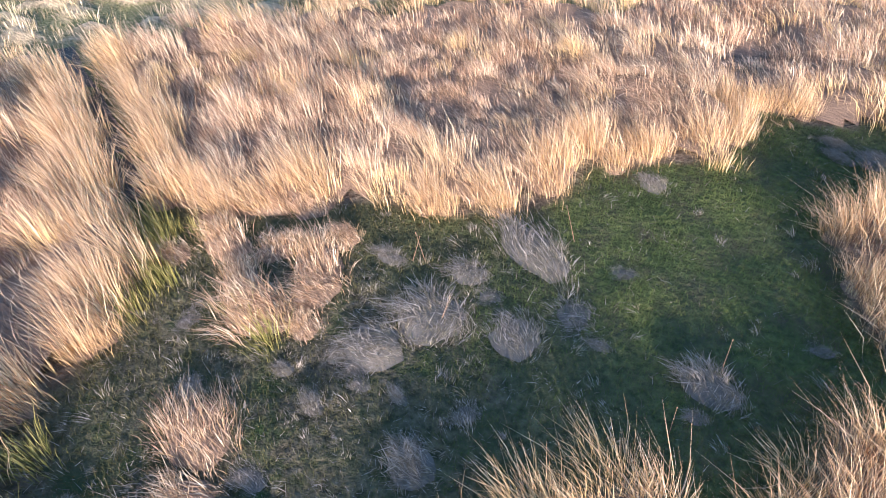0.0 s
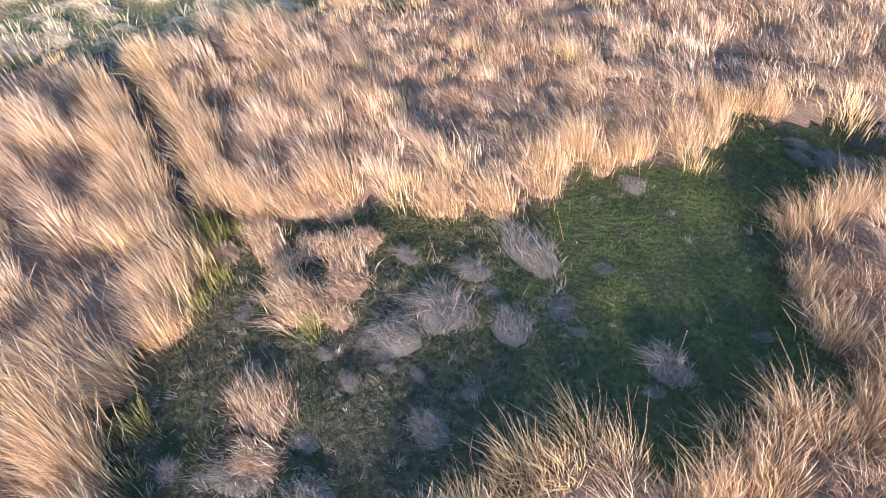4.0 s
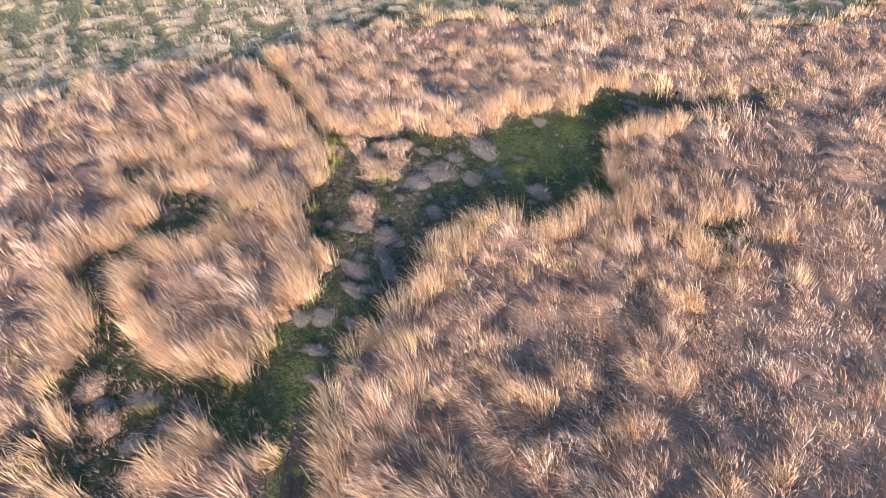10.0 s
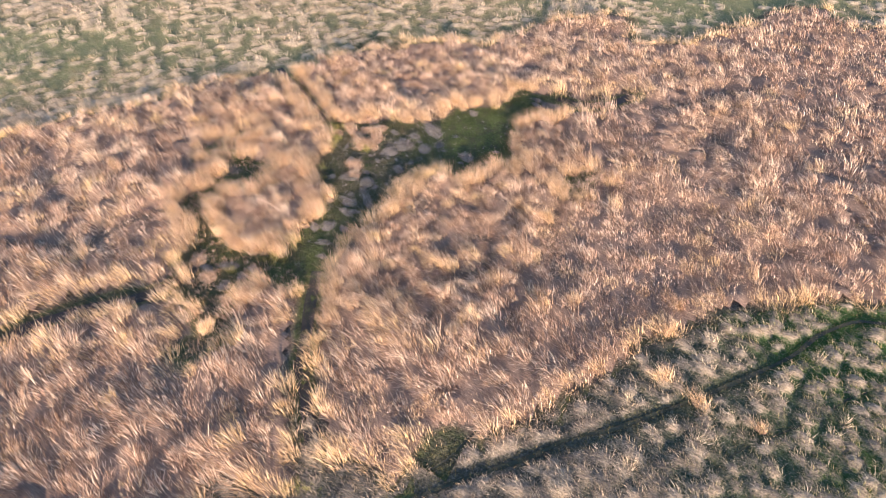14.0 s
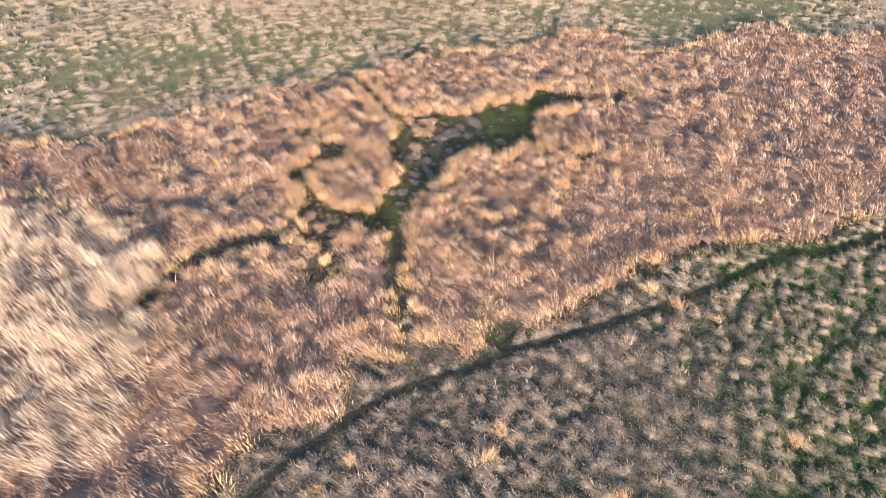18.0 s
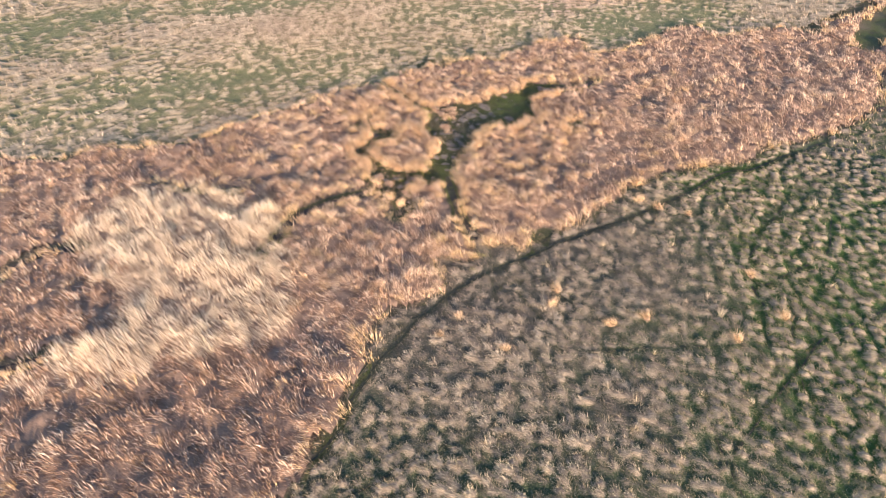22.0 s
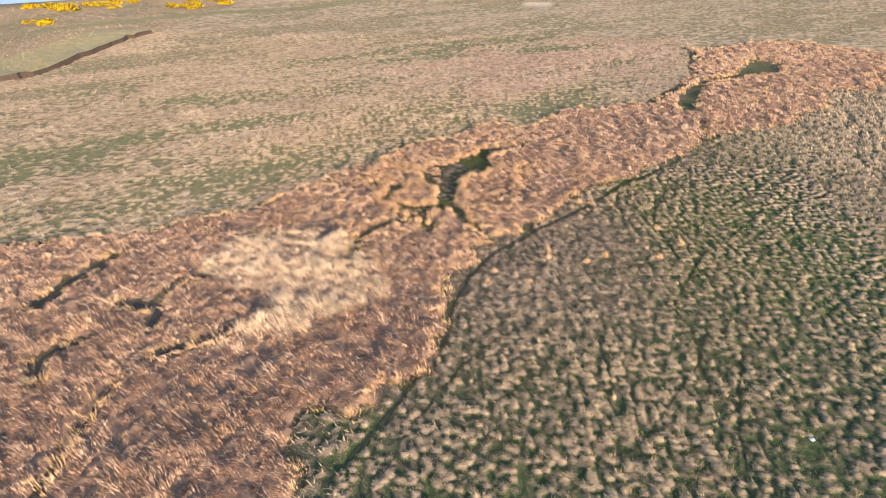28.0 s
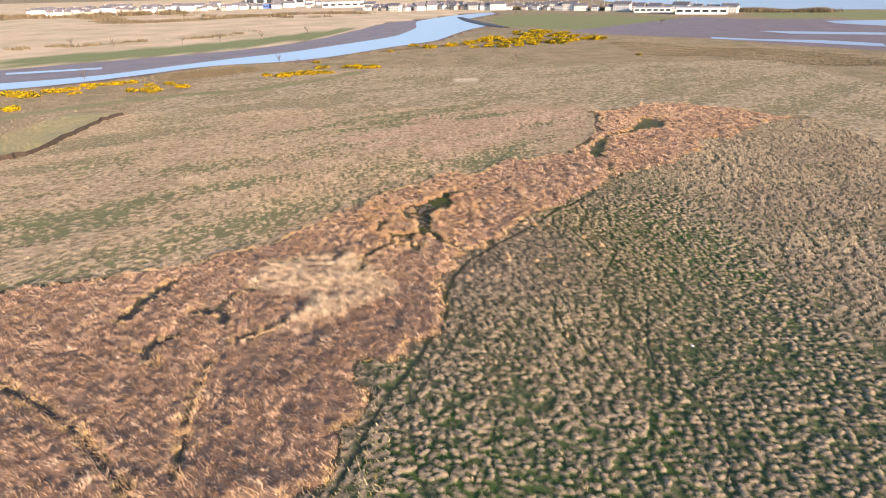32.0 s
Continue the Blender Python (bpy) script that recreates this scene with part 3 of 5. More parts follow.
# ---- matted dead grass under the tall stands ----
tx, ty = np.arange(-70, 122, 0.35), np.arange(-80, 104, 0.35)
qx, qy = (a.ravel() for a in np.meshgrid(tx, ty, indexing="ij"))
qz = rise(qx, qy)
qf = grid_faces(len(tx), len(ty))
qf = qf[(read(chart, qx, qy, -9.0)[qf] > 0.15).all(1)]
thatch_mat = plain_material("matted_straw", (0.39, 0.25, 0.16), (0.135, 0.084, 0.056), 1.0, 0.95, 0.0, 0.9, (3.2, 24.0, 12.0))
thatch = new("dead_grass_mat", mesh_from("dead_grass_mat", np.stack([qx, qy, ground_z(qx, qy) + qz * 0.78 - 0.04], 1), qf, thatch_mat, True))
tagged(thatch, "matted straw-coloured dead grass beneath the rushes", "dead grass", kind="stuff")


# ---- grass ----
rng = np.random.default_rng(11)
WIND = radians(178)      # the way in which the dead grass leans
CENTRE = (2.0, -4.0)


def blades(name, material, x, y, z, high, wide, turn, lean, tint, gold, form="bent"):
    """Blades of grass: each rises from (x, y, z), leans towards turn (radians) by lean times its height and tapers to a tip."""
    n = len(x)
    cx, cy = np.cos(turn), np.sin(turn)
    side = turn + math.pi / 2 + rng.normal(0, 0.6, n)
    sx, sy = np.cos(side) * wide / 2, np.sin(side) * wide / 2
    rows, alongs = [], []
    up = np.sqrt(np.clip(1 - 0.65 * lean * lean, 0.12, 1))
    if form == "kite":
        rows.append(np.stack([x, y, z], 1))
        alongs.append(0.0)
    for f, out, slim in {"bent": ((0.0, 0.0, 0.8), (0.55, 0.32, 1.0)), "kite": ((0.5, 0.28, 1.0),), "spike": ((0.0, 0.0, 1.0),)}[form]:
        bx, by, bz = x + cx * lean * high * out, y + cy * lean * high * out, z + high * f * (0.5 + 0.5 * up)
        rows += [np.stack([bx - sx * slim, by - sy * slim, bz], 1), np.stack([bx + sx * slim, by + sy * slim, bz], 1)]
        alongs += [f, f]
    rows.append(np.stack([x + cx * lean * high, y + cy * lean * high, z + high * up], 1))
    alongs.append(1.0)
    k = len(rows)
    verts = np.stack(rows, 1).reshape(-1, 3)
    pattern = {"bent": [(0, 1, 3), (0, 3, 2), (2, 3, 4)], "kite": [(0, 1, 2), (1, 3, 2)], "spike": [(0, 1, 2)]}[form]
    faces = (np.arange(n)[:, None, None] * k + np.array(pattern)[None]).reshape(-1, 3)
    return mesh_from(name, verts, faces, material, False, along=np.tile(alongs, n), tint=np.repeat(tint, k), gold=np.repeat(gold, k))


def spread(x0, y0, x1, y1, gap):
    """Places on a grid of the given gap, shaken well."""
    a, b = np.meshgrid(np.arange(x0, x1, gap), np.arange(y0, y1, gap), indexing="ij")
    a, b = a.ravel(), b.ravel()
    return a + rng.uniform(-0.55, 0.55, len(a)) * gap, b + rng.uniform(-0.55, 0.55, len(a)) * gap


def fans(name, material, x, y, z, radius, high, turn, lean, tone, gold, count, wide, form, ragged=0.3, loose=0.0, flare=0.36, alike=0.0):
    """Clumps as one mesh: from each foot a fan of blades that spread outwards and are combed by the wind."""
    n = len(x) * count
    r_ = lambda v: np.repeat(v, count)  # noqa: E731
    a, r = rng.uniform(0, 2 * math.pi, n), np.sqrt(rng.uniform(0, 1, n))
    wide_r = r_(radius) * np.where(rng.uniform(0, 1, n) < loose, rng.uniform(1, 2.2, n), 1.0)
    bx, by = r_(x) + np.cos(a) * r * wide_r, r_(y) + np.sin(a) * r * wide_r
    ox = np.cos(a) * r * flare + np.cos(r_(turn)) * r_(lean)
    oy = np.sin(a) * r * flare + np.sin(r_(turn)) * r_(lean)
    way = np.arctan2(oy, ox) + rng.normal(0, 0.3, n)
    much = np.clip(np.hypot(ox, oy) + rng.normal(0, 0.2, n), 0.03, 1.15)
    h = r_(high) * rng.uniform(1 - 1.6 * ragged, 1 + ragged, n) * (1.08 - 0.25 * r)
    h = np.where(rng.uniform(0, 1, n) < 0.03, h * 1.35, h)
    tint = np.clip((0.62 + 0.3 * alike) * r_(tone) + (1.0 - 0.5 * alike) * rng.uniform(0, 1, n) ** 2.0 - 0.12, 0, 1)
    return blades(name, material, bx, by, z(bx, by), h, wide * np.exp(rng.normal(-0.06, 0.4, n)), way, much, tint, np.clip(r_(gold) * rng.uniform(0.5, 1.2, n), 0, 1), form)


def stand_z(x, y):
    return ground_z(x, y) + rise(x, y) * 0.92 - 0.03


def clump_looks(x, y):
    """Height, way of leaning, lean, tone and gold of a clump by its place; sunlight is painted on edges and sun sides.
    """
    d = read(chart, x, y, -9.0)
    n = len(x)
    edge = 1 - smooth(0.1, 1.1, d)
    lump, sun_side, mine, trampled = lumps(x, y), read(sun_side_chart, x, y, 0), read(own_chart, x, y, 0.5), read(matted, x, y, 0)
    flat = np.maximum((1 - smooth(0.14, 0.26, vnoise(x, y, 3.6, 53))) * (1 - edge), np.hypot((x + 10) / 5.0, (y + 36.3) / 1.6) < 1)
    reed = read(reedy, x, y, -9.0) > rng.normal(0, 0.5, n)
    calm = np.where(reed, 0.4, 1.0)
    high = (0.27 + 0.52 * lump) * rng.uniform(0.65, 1.35, n) * (1 - 0.35 * flat) * np.where(reed, 1.6, 1.0)
    high = np.maximum(high, 0.66 * edge * rng.uniform(0.8, 1.2, n))
    turn = WIND + (fbm(x, y, 4.0, 71) - 0.5) * 1.3 + ((mine - 0.5) * 0.9 + rng.normal(0, 0.22, n)) * calm
    lean = np.clip(0.64 + 0.5 * (fbm(x, y, 2.5, 77) - 0.5) + 0.25 * flat + rng.normal(0, 0.1, n), 0.1, 1.05) * (1 - 0.2 * edge) * (1 - 0.35 * sun_side) * np.where(reed, 0.72, 1.0)
    # Painted sunlight: edges and sun sides get a paler tone and more gold.
    tone = np.where(reed, 0.6 + 0.7 * (fbm(x, y, 2.2, 61) - 0.5) + rng.normal(0, 0.1, n), -0.14 + 0.9 * fbm(x, y, 4.0, 61) - 0.1 * smooth(8, 20, -y) * (x < 4) + 0.35 * mine + np.maximum(0.42 * edge, 0.2 * sun_side) - 0.12 * trampled - 0.16 * flat + 0.1 * smooth(50, 80, np.hypot(x - 2, y + 4)) * (y > 0) + 0.22 * (y > 36 + 0.45 * x) + 0.12 * smooth(-1, 6, y) - 0.24 * smooth(0, 30, -25 - y) + rng.normal(0, 0.26, n))
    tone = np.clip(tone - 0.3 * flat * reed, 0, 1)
    gold = np.clip(1.2 * edge * smooth(0.15, 0.4, vnoise(x, y, 2.2, 91)) + 0.6 * sun_side * smooth(0.3, 0.55, vnoise(x, y, 3.3, 93)) + 0.8 * (rng.uniform(0, 1, n) < 0.08) + 0.08, 0, 1) * (1 - 0.5 * smooth(18, 40, np.hypot(x - 2, y + 4)) * (1 - edge))
    return high, turn, lean, tone, gold, reed


def tall_stand(r0, r1, gap, count, wide, form, skip=()):
    x, y = spread(max(-70, CENTRE[0] - r1 - 12), max(-79, CENTRE[1] - r1 - 30), min(122, CENTRE[0] + r1), min(104, CENTRE[1] + r1), gap)
    r = np.minimum(np.hypot(x - CENTRE[0], y - CENTRE[1]), 29 + 0.62 * np.hypot(x + 14, y + 48)) + rng.normal(0, 0.6 + r0 * 0.04, len(x))
    keep = (r >= r0) & (r < r1) & (read(chart, x, y, -9.0) > 0.0)
    for sx, sy in skip:
        keep &= (x - sx) ** 2 + (y - sy) ** 2 > 0.36
    x, y = x[keep], y[keep]
    some = (lumps(x, y) > 0.12) | (rng.uniform(0, 1, len(x)) < 0.9)
    x, y = x[some], y[some]
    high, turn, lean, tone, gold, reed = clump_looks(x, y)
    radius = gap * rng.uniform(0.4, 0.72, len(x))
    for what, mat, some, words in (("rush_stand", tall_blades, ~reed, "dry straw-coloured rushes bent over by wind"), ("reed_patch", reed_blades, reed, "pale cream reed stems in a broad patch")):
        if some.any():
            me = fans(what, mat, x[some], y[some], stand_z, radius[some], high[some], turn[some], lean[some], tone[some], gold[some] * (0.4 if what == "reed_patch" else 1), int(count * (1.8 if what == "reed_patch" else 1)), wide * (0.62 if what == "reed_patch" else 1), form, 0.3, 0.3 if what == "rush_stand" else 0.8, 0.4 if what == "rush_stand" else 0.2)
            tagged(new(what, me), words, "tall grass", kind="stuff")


# ---- clumps round the clearing, each a thing of its own ----
def dome(radius, high, seed, rings=4, sides=10):
    """A low uneven mound."""
    gen = np.random.default_rng(seed)
    bm = bmesh.new()
    top = bm.verts.new((0, 0, high))
    last = None
    for k in range(1, rings + 1):
        f = k / rings
        ring = [bm.verts.new((math.cos(a) * radius * f * gen.uniform(0.85, 1.15), math.sin(a) * radius * f * gen.uniform(0.85, 1.15), high * (1 - f * f) * gen.uniform(0.8, 1.1) - 0.03 * (k == rings))) for a in np.linspace(0, 2 * math.pi, sides, endpoint=False)]
        for i in range(sides):
            j = (i + 1) % sides
            bm.faces.new((top, ring[i], ring[j]) if last is None else (last[i], ring[i], ring[j], last[j]))
        last = ring
    for f in bm.faces:
        f.smooth = True
    return bm


def flat_z(x, y):
    return np.zeros(len(x)) + 0.01


def one(v):
    return np.array([v], float)


def rush_clump(seed):
    """A clump of tall rushes: stems, fresher leaves round the foot, a mound of litter."""
    thing = new("rush_clump")
    gen = np.random.default_rng(seed)
    high, lean, turn = gen.uniform(0.75, 1.0), gen.uniform(0.25, 0.6), WIND + gen.normal(0, 0.3)
    part("litter_mound", dome(0.32, 0.08, seed), thatch_mat, thing, "matted brown litter")
    tagged(part("stem_mass", fans("stem_mass", tall_blades, one(0), one(0), flat_z, one(0.34), one(high), one(turn), one(lean), one(gen.uniform(0.4, 0.85)), one(0.5), 300, 0.0082, "kite", 0.35, 0.3, 0.3), None, thing), kind="stuff")
    tagged(part("foot_growth", fans("foot_growth", tall_blades, one(0), one(0), flat_z, one(0.38), one(high * 0.6), one(turn), one(lean * 0.6), one(0.75), one(1.0), 90, 0.010, "kite", 0.35, 0.3, 0.3), None, thing, "golden yellow leaves"), kind="stuff")
    return tagged(thing, "dry golden rush clump at the edge of the clearing", "grass clump", "rush clumps round the clearing")


def tussock(seed, radius, high, grey):
    """A matted tussock of dead grass: a mound with blades combed over it."""
    thing = new("dead_grass_tussock" if grey else "straw_tussock")
    gen = np.random.default_rng(seed)
    mat = matted_blades if grey else tall_blades
    part("mound", dome(radius * 0.85, high * 0.55, seed, 4, 12), matted_soil if grey else thatch_mat, thing)
    n = 26
    a, r = gen.uniform(0, 6.28, n), radius * np.sqrt(gen.uniform(0, 1, n)) * 0.85
    x, y = np.cos(a) * r, np.sin(a) * r
    hill = lambda u, v: high * 0.5 * np.clip(1 - (u * u + v * v) / (radius * radius), 0, 1)  # noqa: E731
    tagged(part("leaf_mass", fans("leaf_mass", mat, x, y, hill, np.full(n, radius * 0.3), gen.uniform(0.5, 1.0, n) * (0.27 if grey else 0.36) * (0.6 + high), WIND + gen.normal(0, 0.7, n), gen.uniform(0.95, 1.2, n) * (1.0 if grey else 0.8), gen.uniform(0.0, 0.5, n) if grey else gen.uniform(0.25, 0.7, n), gen.uniform(0, 0.5, n), 34, 0.0075, "kite", 0.45, 0.4), None, thing), kind="stuff")
    return tagged(thing, "matted tussock of dead grass, its grey partly painted shade, on green turf" if grey else "pale straw tussock standing in short turf", "grass tussock", "tussocks in the clearing")


def place(variants, x, y, size, turn, long=1.0, tall=1.0):
    m = Matrix.LocRotScale((x, y, float(ground_z(np.array([x]), np.array([y]))[0]) - 0.01), Euler((0, 0, turn)), (size * long, size / long, size * tall))
    return copy_thing(random.choice(variants), m)


matted_soil = plain_material("matted_soil", (0.20, 0.17, 0.14), (0.12, 0.10, 0.08), 6.0, 0.95, 0.0, 0.5)
rushes = [rush_clump(100 + k) for k in range(8)]
ex, ey = spread(-10, -19, 14, 11, 0.62)
ed = read(chart, ex, ey, -9.0)
er = np.hypot(ex - CENTRE[0], ey - CENTRE[1])
order = [i for i in np.argsort(er) if 0.12 < ed[i] < 1.0 and er[i] < 13.5 and not (ed[i] < 0.42 and ex[i] > 2 and ey[i] < -2)]
clump_places = []
for i in order[:260]:
    place(rushes, float(ex[i]), float(ey[i]), random.uniform(0.8, 1.15), random.uniform(-0.4, 0.4))
    clump_places.append((float(ex[i]), float(ey[i])))

# GREY tussocks hold the clearing's shade in their colour; STRAW ones stand in sun.
GREY = [(2.0, -2.0, 0.7), (1.5, -2.9, 0.49), (1.5, -3.3, 0.26), (3.4, -1.7, 0.41), (4.1, -0.8, 0.43), (2.9, 0.3, 0.7), (2.7, -1.1, 0.24), (2.1, -0.8, 0.4), (4.6, 0.6, 0.23), (6.3, -1.2, 0.51), (6.2, -1.8, 0.18), (3.0, -4.3, 0.52), (1.3, -4.2, 0.3), (2.3, -3.5, 0.22), (0.5, -3.9, 0.23), (-0.4, -4.8, 0.33), (1.7, -3.6, 0.16)]
GREY += [(4.4, 3.6, 0.34), (7.8, 0.4, 0.18), (3.3, -3.3, 0.24), (0.7, -1.1, 0.31), (-1.4, -3.9, 0.22), (1.1, -3.3, 0.18), (3.4, 0.1, 0.31), (4.6, -1.2, 0.18), (7.9, 7.3, 0.42), (8.7, 7.1, 0.41), (9.3, 7.1, 0.39), (8.0, 6.7, 0.4), (1.9, -6.3, 0.66), (2.1, -7.1, 0.36), (2.8, -7.7, 0.5), (1.9, -8.3, 0.46), (1.6, -7.7, 0.32), (0.6, -6.5, 0.45), (2.5, -6.4, 0.23), (3.0, -5.8, 0.17), (3.0, -10.4, 0.27), (1.3, -11.0, 0.33)]
GREY += [(2.0, -10.6, 0.4), (2.6, -11.8, 0.35), (3.0, -12.6, 0.3), (-2.0, -16.4, 0.4), (-1.0, -15.7, 0.45), (0.2, -16.0, 0.35), (-0.2, -16.9, 0.35), (0.5, -15.3, 0.4), (2.3, -9.2, 0.4), (2.7, -8.9, 0.3), (1.2, -5.4, 0.26), (-0.4, -6.9, 0.3)]
STRAW = [(-0.5, -3.3, 0.66), (0.0, -2.4, 0.44), (-2.2, -2.2, 0.5), (-0.4, -1.8, 0.56), (-2.1, -1.0, 0.4), (0.2, -5.3, 0.5), (0.7, -6.1, 0.42), (-0.3, -1.1, 0.35), (0.3, -3.1, 0.3), (-1.2, -1.9, 0.4), (-1.4, -0.6, 0.4), (-2.8, -2.9, 0.35), (-1.3, -2.8, 0.45), (-2.7, -16.2, 0.4), (-1.4, -16.9, 0.4), (0.6, -17.6, 0.35)]
greys = [tussock(200 + k, r, h, True) for k, (r, h) in enumerate(((0.42, 0.26), (0.52, 0.30), (0.34, 0.22), (0.46, 0.2)))]
straws = [tussock(300 + k, r, h, False) for k, (r, h) in enumerate(((0.5, 0.34), (0.42, 0.38), (0.55, 0.3)))]
for tx_, ty_, wide in GREY:
    place(greys, tx_, ty_, wide * 2.3, random.uniform(-0.7, 0.7), random.uniform(0.95, 1.45), random.uniform(0.45, 0.75))
for tx_, ty_, wide in STRAW:
    place(straws, tx_, ty_, wide * 2.3, random.uniform(-0.8, 0.8), random.uniform(0.9, 1.2), random.uniform(0.75, 1.05))


def lone_tussock(seed):
    thing = new("golden_tussock")
    gen = np.random.default_rng(seed)
    part("litter_mound", dome(0.40, 0.2, seed), thatch_mat, thing, "matted brown litter")
    tagged(part("leaf_mass", fans("leaf_mass", tall_blades, one(0), one(0), flat_z, one(0.34), one(gen.uniform(0.75, 0.95)), one(WIND + gen.normal(0, 0.4)), one(0.4), one(0.75), one(0.75), 320, 0.012, "kite", 0.5, 0.5, 0.3), None, thing), kind="stuff")
    return tagged(thing, "bright golden tussock of dry rush leaves", "grass tussock", "lone tussocks in the marsh")


lones = [lone_tussock(400 + k) for k in range(4)]
for lx, ly in [(10.0, -10.0), (-0.4, -18.8), (1.0, -19.4), (0.6, -8.6), (0.7, -11.2), (1.0, -13.7), (13.2, -4.0), (19.0, -12.2), (15.9, 1.0), (26.2, -11.6), (21.8, -11.2), (23.6, -11.7), (16.9, -25.0), (16.9, -26.7), (23.9, -25.4), (33.7, -21.8), (30.3, -25.3), (31.4, -18.0), (10.5, -30.3), (9.8, -32.3), (14.7, -31.9), (21.5, -27.0), (15.5, 1.4), (14.8, -1.0), (-3.1, -14.1), (0.3, -8.4), (0.6, -9.9), (0.1, -11.8), (0.7, -13.6), (-2.4, -17.5), (0.9, -19.5), (9.7, -10.2), (12.5, -9.7), (13.0, -3.9), (7.4, -3.2), (-6.9, -10.3), (-9.1, -6.9), (-4.2, -1.8), (-4.8, 2.6), (16.3, -1.1), (-0.3, -20.5), (12.0, -13.8), (16.6, -9.0), (15.5, -10.0), (21.5, -6.6), (21.4, -8.5)]:
    place(lones, lx, ly, random.uniform(0.65, 0.95), random.uniform(-0.6, 0.6), random.uniform(0.8, 1.4))
for first in rushes + greys + straws + lones:
    for o in (*first.children_recursive, first):
        bpy.data.objects.remove(o)

tall_stand(0, 13, 0.64, 205, 0.0092, "kite", clump_places)
tall_stand(13, 28, 0.8, 120, 0.0155, "kite")
tall_stand(28, 60, 0.85, 50, 0.031, "kite")
tall_stand(60, 150, 1.2, 44, 0.085, "spike")


def low_z(x, y):
    return ground_z(x, y) - 0.03


def tuft_field(name, label, x, y, count, wide, size, pale, green):
    """Tufts seen from afar, as fans of a few blades."""
    n = len(x)
    s = size * rng.uniform(0.55, 1.3, n) * (0.65 + 0.7 * fbm(x, y, 7.0, 87))
    bright = rng.uniform(0, 1, n) < np.clip(0.5 * pale * (0.5 + 0.9 * fbm(x, y, 11.0, 85)), 0.2, 0.75)
    tone = np.where(bright, rng.uniform(0.45, 0.8, n), rng.uniform(0.05, 0.45, n))
    fresh = np.clip(green + rng.normal(0, 0.25, n), 0, 1)
    turn = WIND + (fbm(x, y, 6.0, 83) - 0.5) * 1.5 + rng.normal(0, 0.4, n)
    me = fans(name, meadow_blades, x, y, low_z, s * 0.4, s * rng.uniform(0.45, 0.75, n), turn, rng.uniform(0.35, 0.75, n), tone, fresh * 0.85, count, wide, "spike", 0.3, 0.05, 0.7, 0.8)
    tagged(new(name, me), label, "grass", kind="stuff")


def field_material(name, low, low_green, dull, straw):
    """Low hummocks: turf or litter in the gaps, combed dead grass over the mounds, each mound of its own tone."""
    m, t, out = nodes_of(name)
    p = t.nodes.new("ShaderNodeBsdfPrincipled")
    p.inputs["Roughness"].default_value, p.inputs["Specular IOR Level"].default_value = 0.95, 0.1
    combed, fine = noise_node(t, 1.0, 5.0, 0.65, (2.6, 13.0, 8.0)), noise_node(t, 9.0, 4.0, 0.65)
    floor = mix(t, attr(t, "lush"), mix(t, span(t, fine, 0.3, 0.7), low, tuple(v * 2.4 for v in low)), mix(t, span(t, fine, 0.3, 0.7), low_green, tuple(v * 2.2 for v in low_green)))
    top = mix(t, attr(t, "own"), dull, straw)
    top = mix(t, attr(t, "rust"), top, mix(t, attr(t, "own"), (0.46, 0.285, 0.18), (0.82, 0.57, 0.38)))
    top = mix(t, span(t, combed, 0.36, 0.66), mix(t, 0.55, top, low), top)
    cover = span(t, math_node(t, "ADD", attr(t, "mound"), math_node(t, "MULTIPLY", math_node(t, "SUBTRACT", fine, 0.5), 1.4)), 0.05, 0.6)
    t.links.new(mix(t, cover, floor, top), p.inputs["Base Color"])
    b = t.nodes.new("ShaderNodeBump")
    b.inputs["Strength"].default_value, b.inputs["Distance"].default_value = 0.9, 0.08
    t.links.new(math_node(t, "ADD", combed, fine), b.inputs["Height"])
    t.links.new(b.outputs[0], p.inputs["Normal"])
    t.links.new(p.outputs[0], out.inputs["Surface"])
    return m


def south_field(x, y):
    """Tussocks south of the tall band: height of the mound 0..1, way from its middle, its own number, how green the turf is."""
    _, ox, oy, own = cells(0.8 * x + 0.18 * y, y, 0.63, 141)
    runnel = np.abs(vnoise((0.4 * x + 0.9 * y) / 3.2, 0.9 * x - 0.4 * y, 3.0, 31) - 0.5) + 0.2 * smooth(0.35, 0.6, vnoise(x, y, 11, 35))
    thick = 0.6 + 0.7 * fbm(x, y, 7.0, 87) + 0.4 * smooth(42, 70, x + 0.3 * y)
    m = (1.15 - 3.3 * (ox * ox + oy * oy)) * (0.3 + 0.7 * own) * thick * (0.2 + 0.8 * smooth(0.0, 0.05, runnel)) + 0.5 * (fbm(0.6 * x, y, 0.4, 143) - 0.5)
    m = np.clip(m, 0, 1) * (0.25 + 0.75 * smooth(-0.05, 0.25, read(trod, x, y, 9.0))) * smooth(-0.15, 0.25, -read(chart, x, y, -9.0))
    near_band = (1 - smooth(8, 20, np.hypot((x - 17) * 0.9, y + 26))) * (0.6 + 0.8 * (fbm(x, y, 5, 119) - 0.3))
    m = np.clip(m * (1 - 0.5 * near_band) + 0.36 * near_band * smooth(0.25, 0.75, fbm(0.5 * x, y, 0.6, 121)), 0, 1) * (0.15 + 0.85 * smooth(-0.03, 0.12, read(trod, x, y, 9.0)))
    return m, ox, oy, np.clip(own * (1 - 0.2 * near_band) + 0.3 * smooth(42, 70, x), 0, 1), np.clip((0.28 + 0.45 * smooth(8, 28, x + 0.5 * (-28 - y) + 14 * (fbm(x, y, 8, 117) - 0.5)) + 0.75 * lushness(x, y)) * (1 - 0.8 * near_band) * (1 - 0.6 * smooth(50, 75, x)), 0, 1)


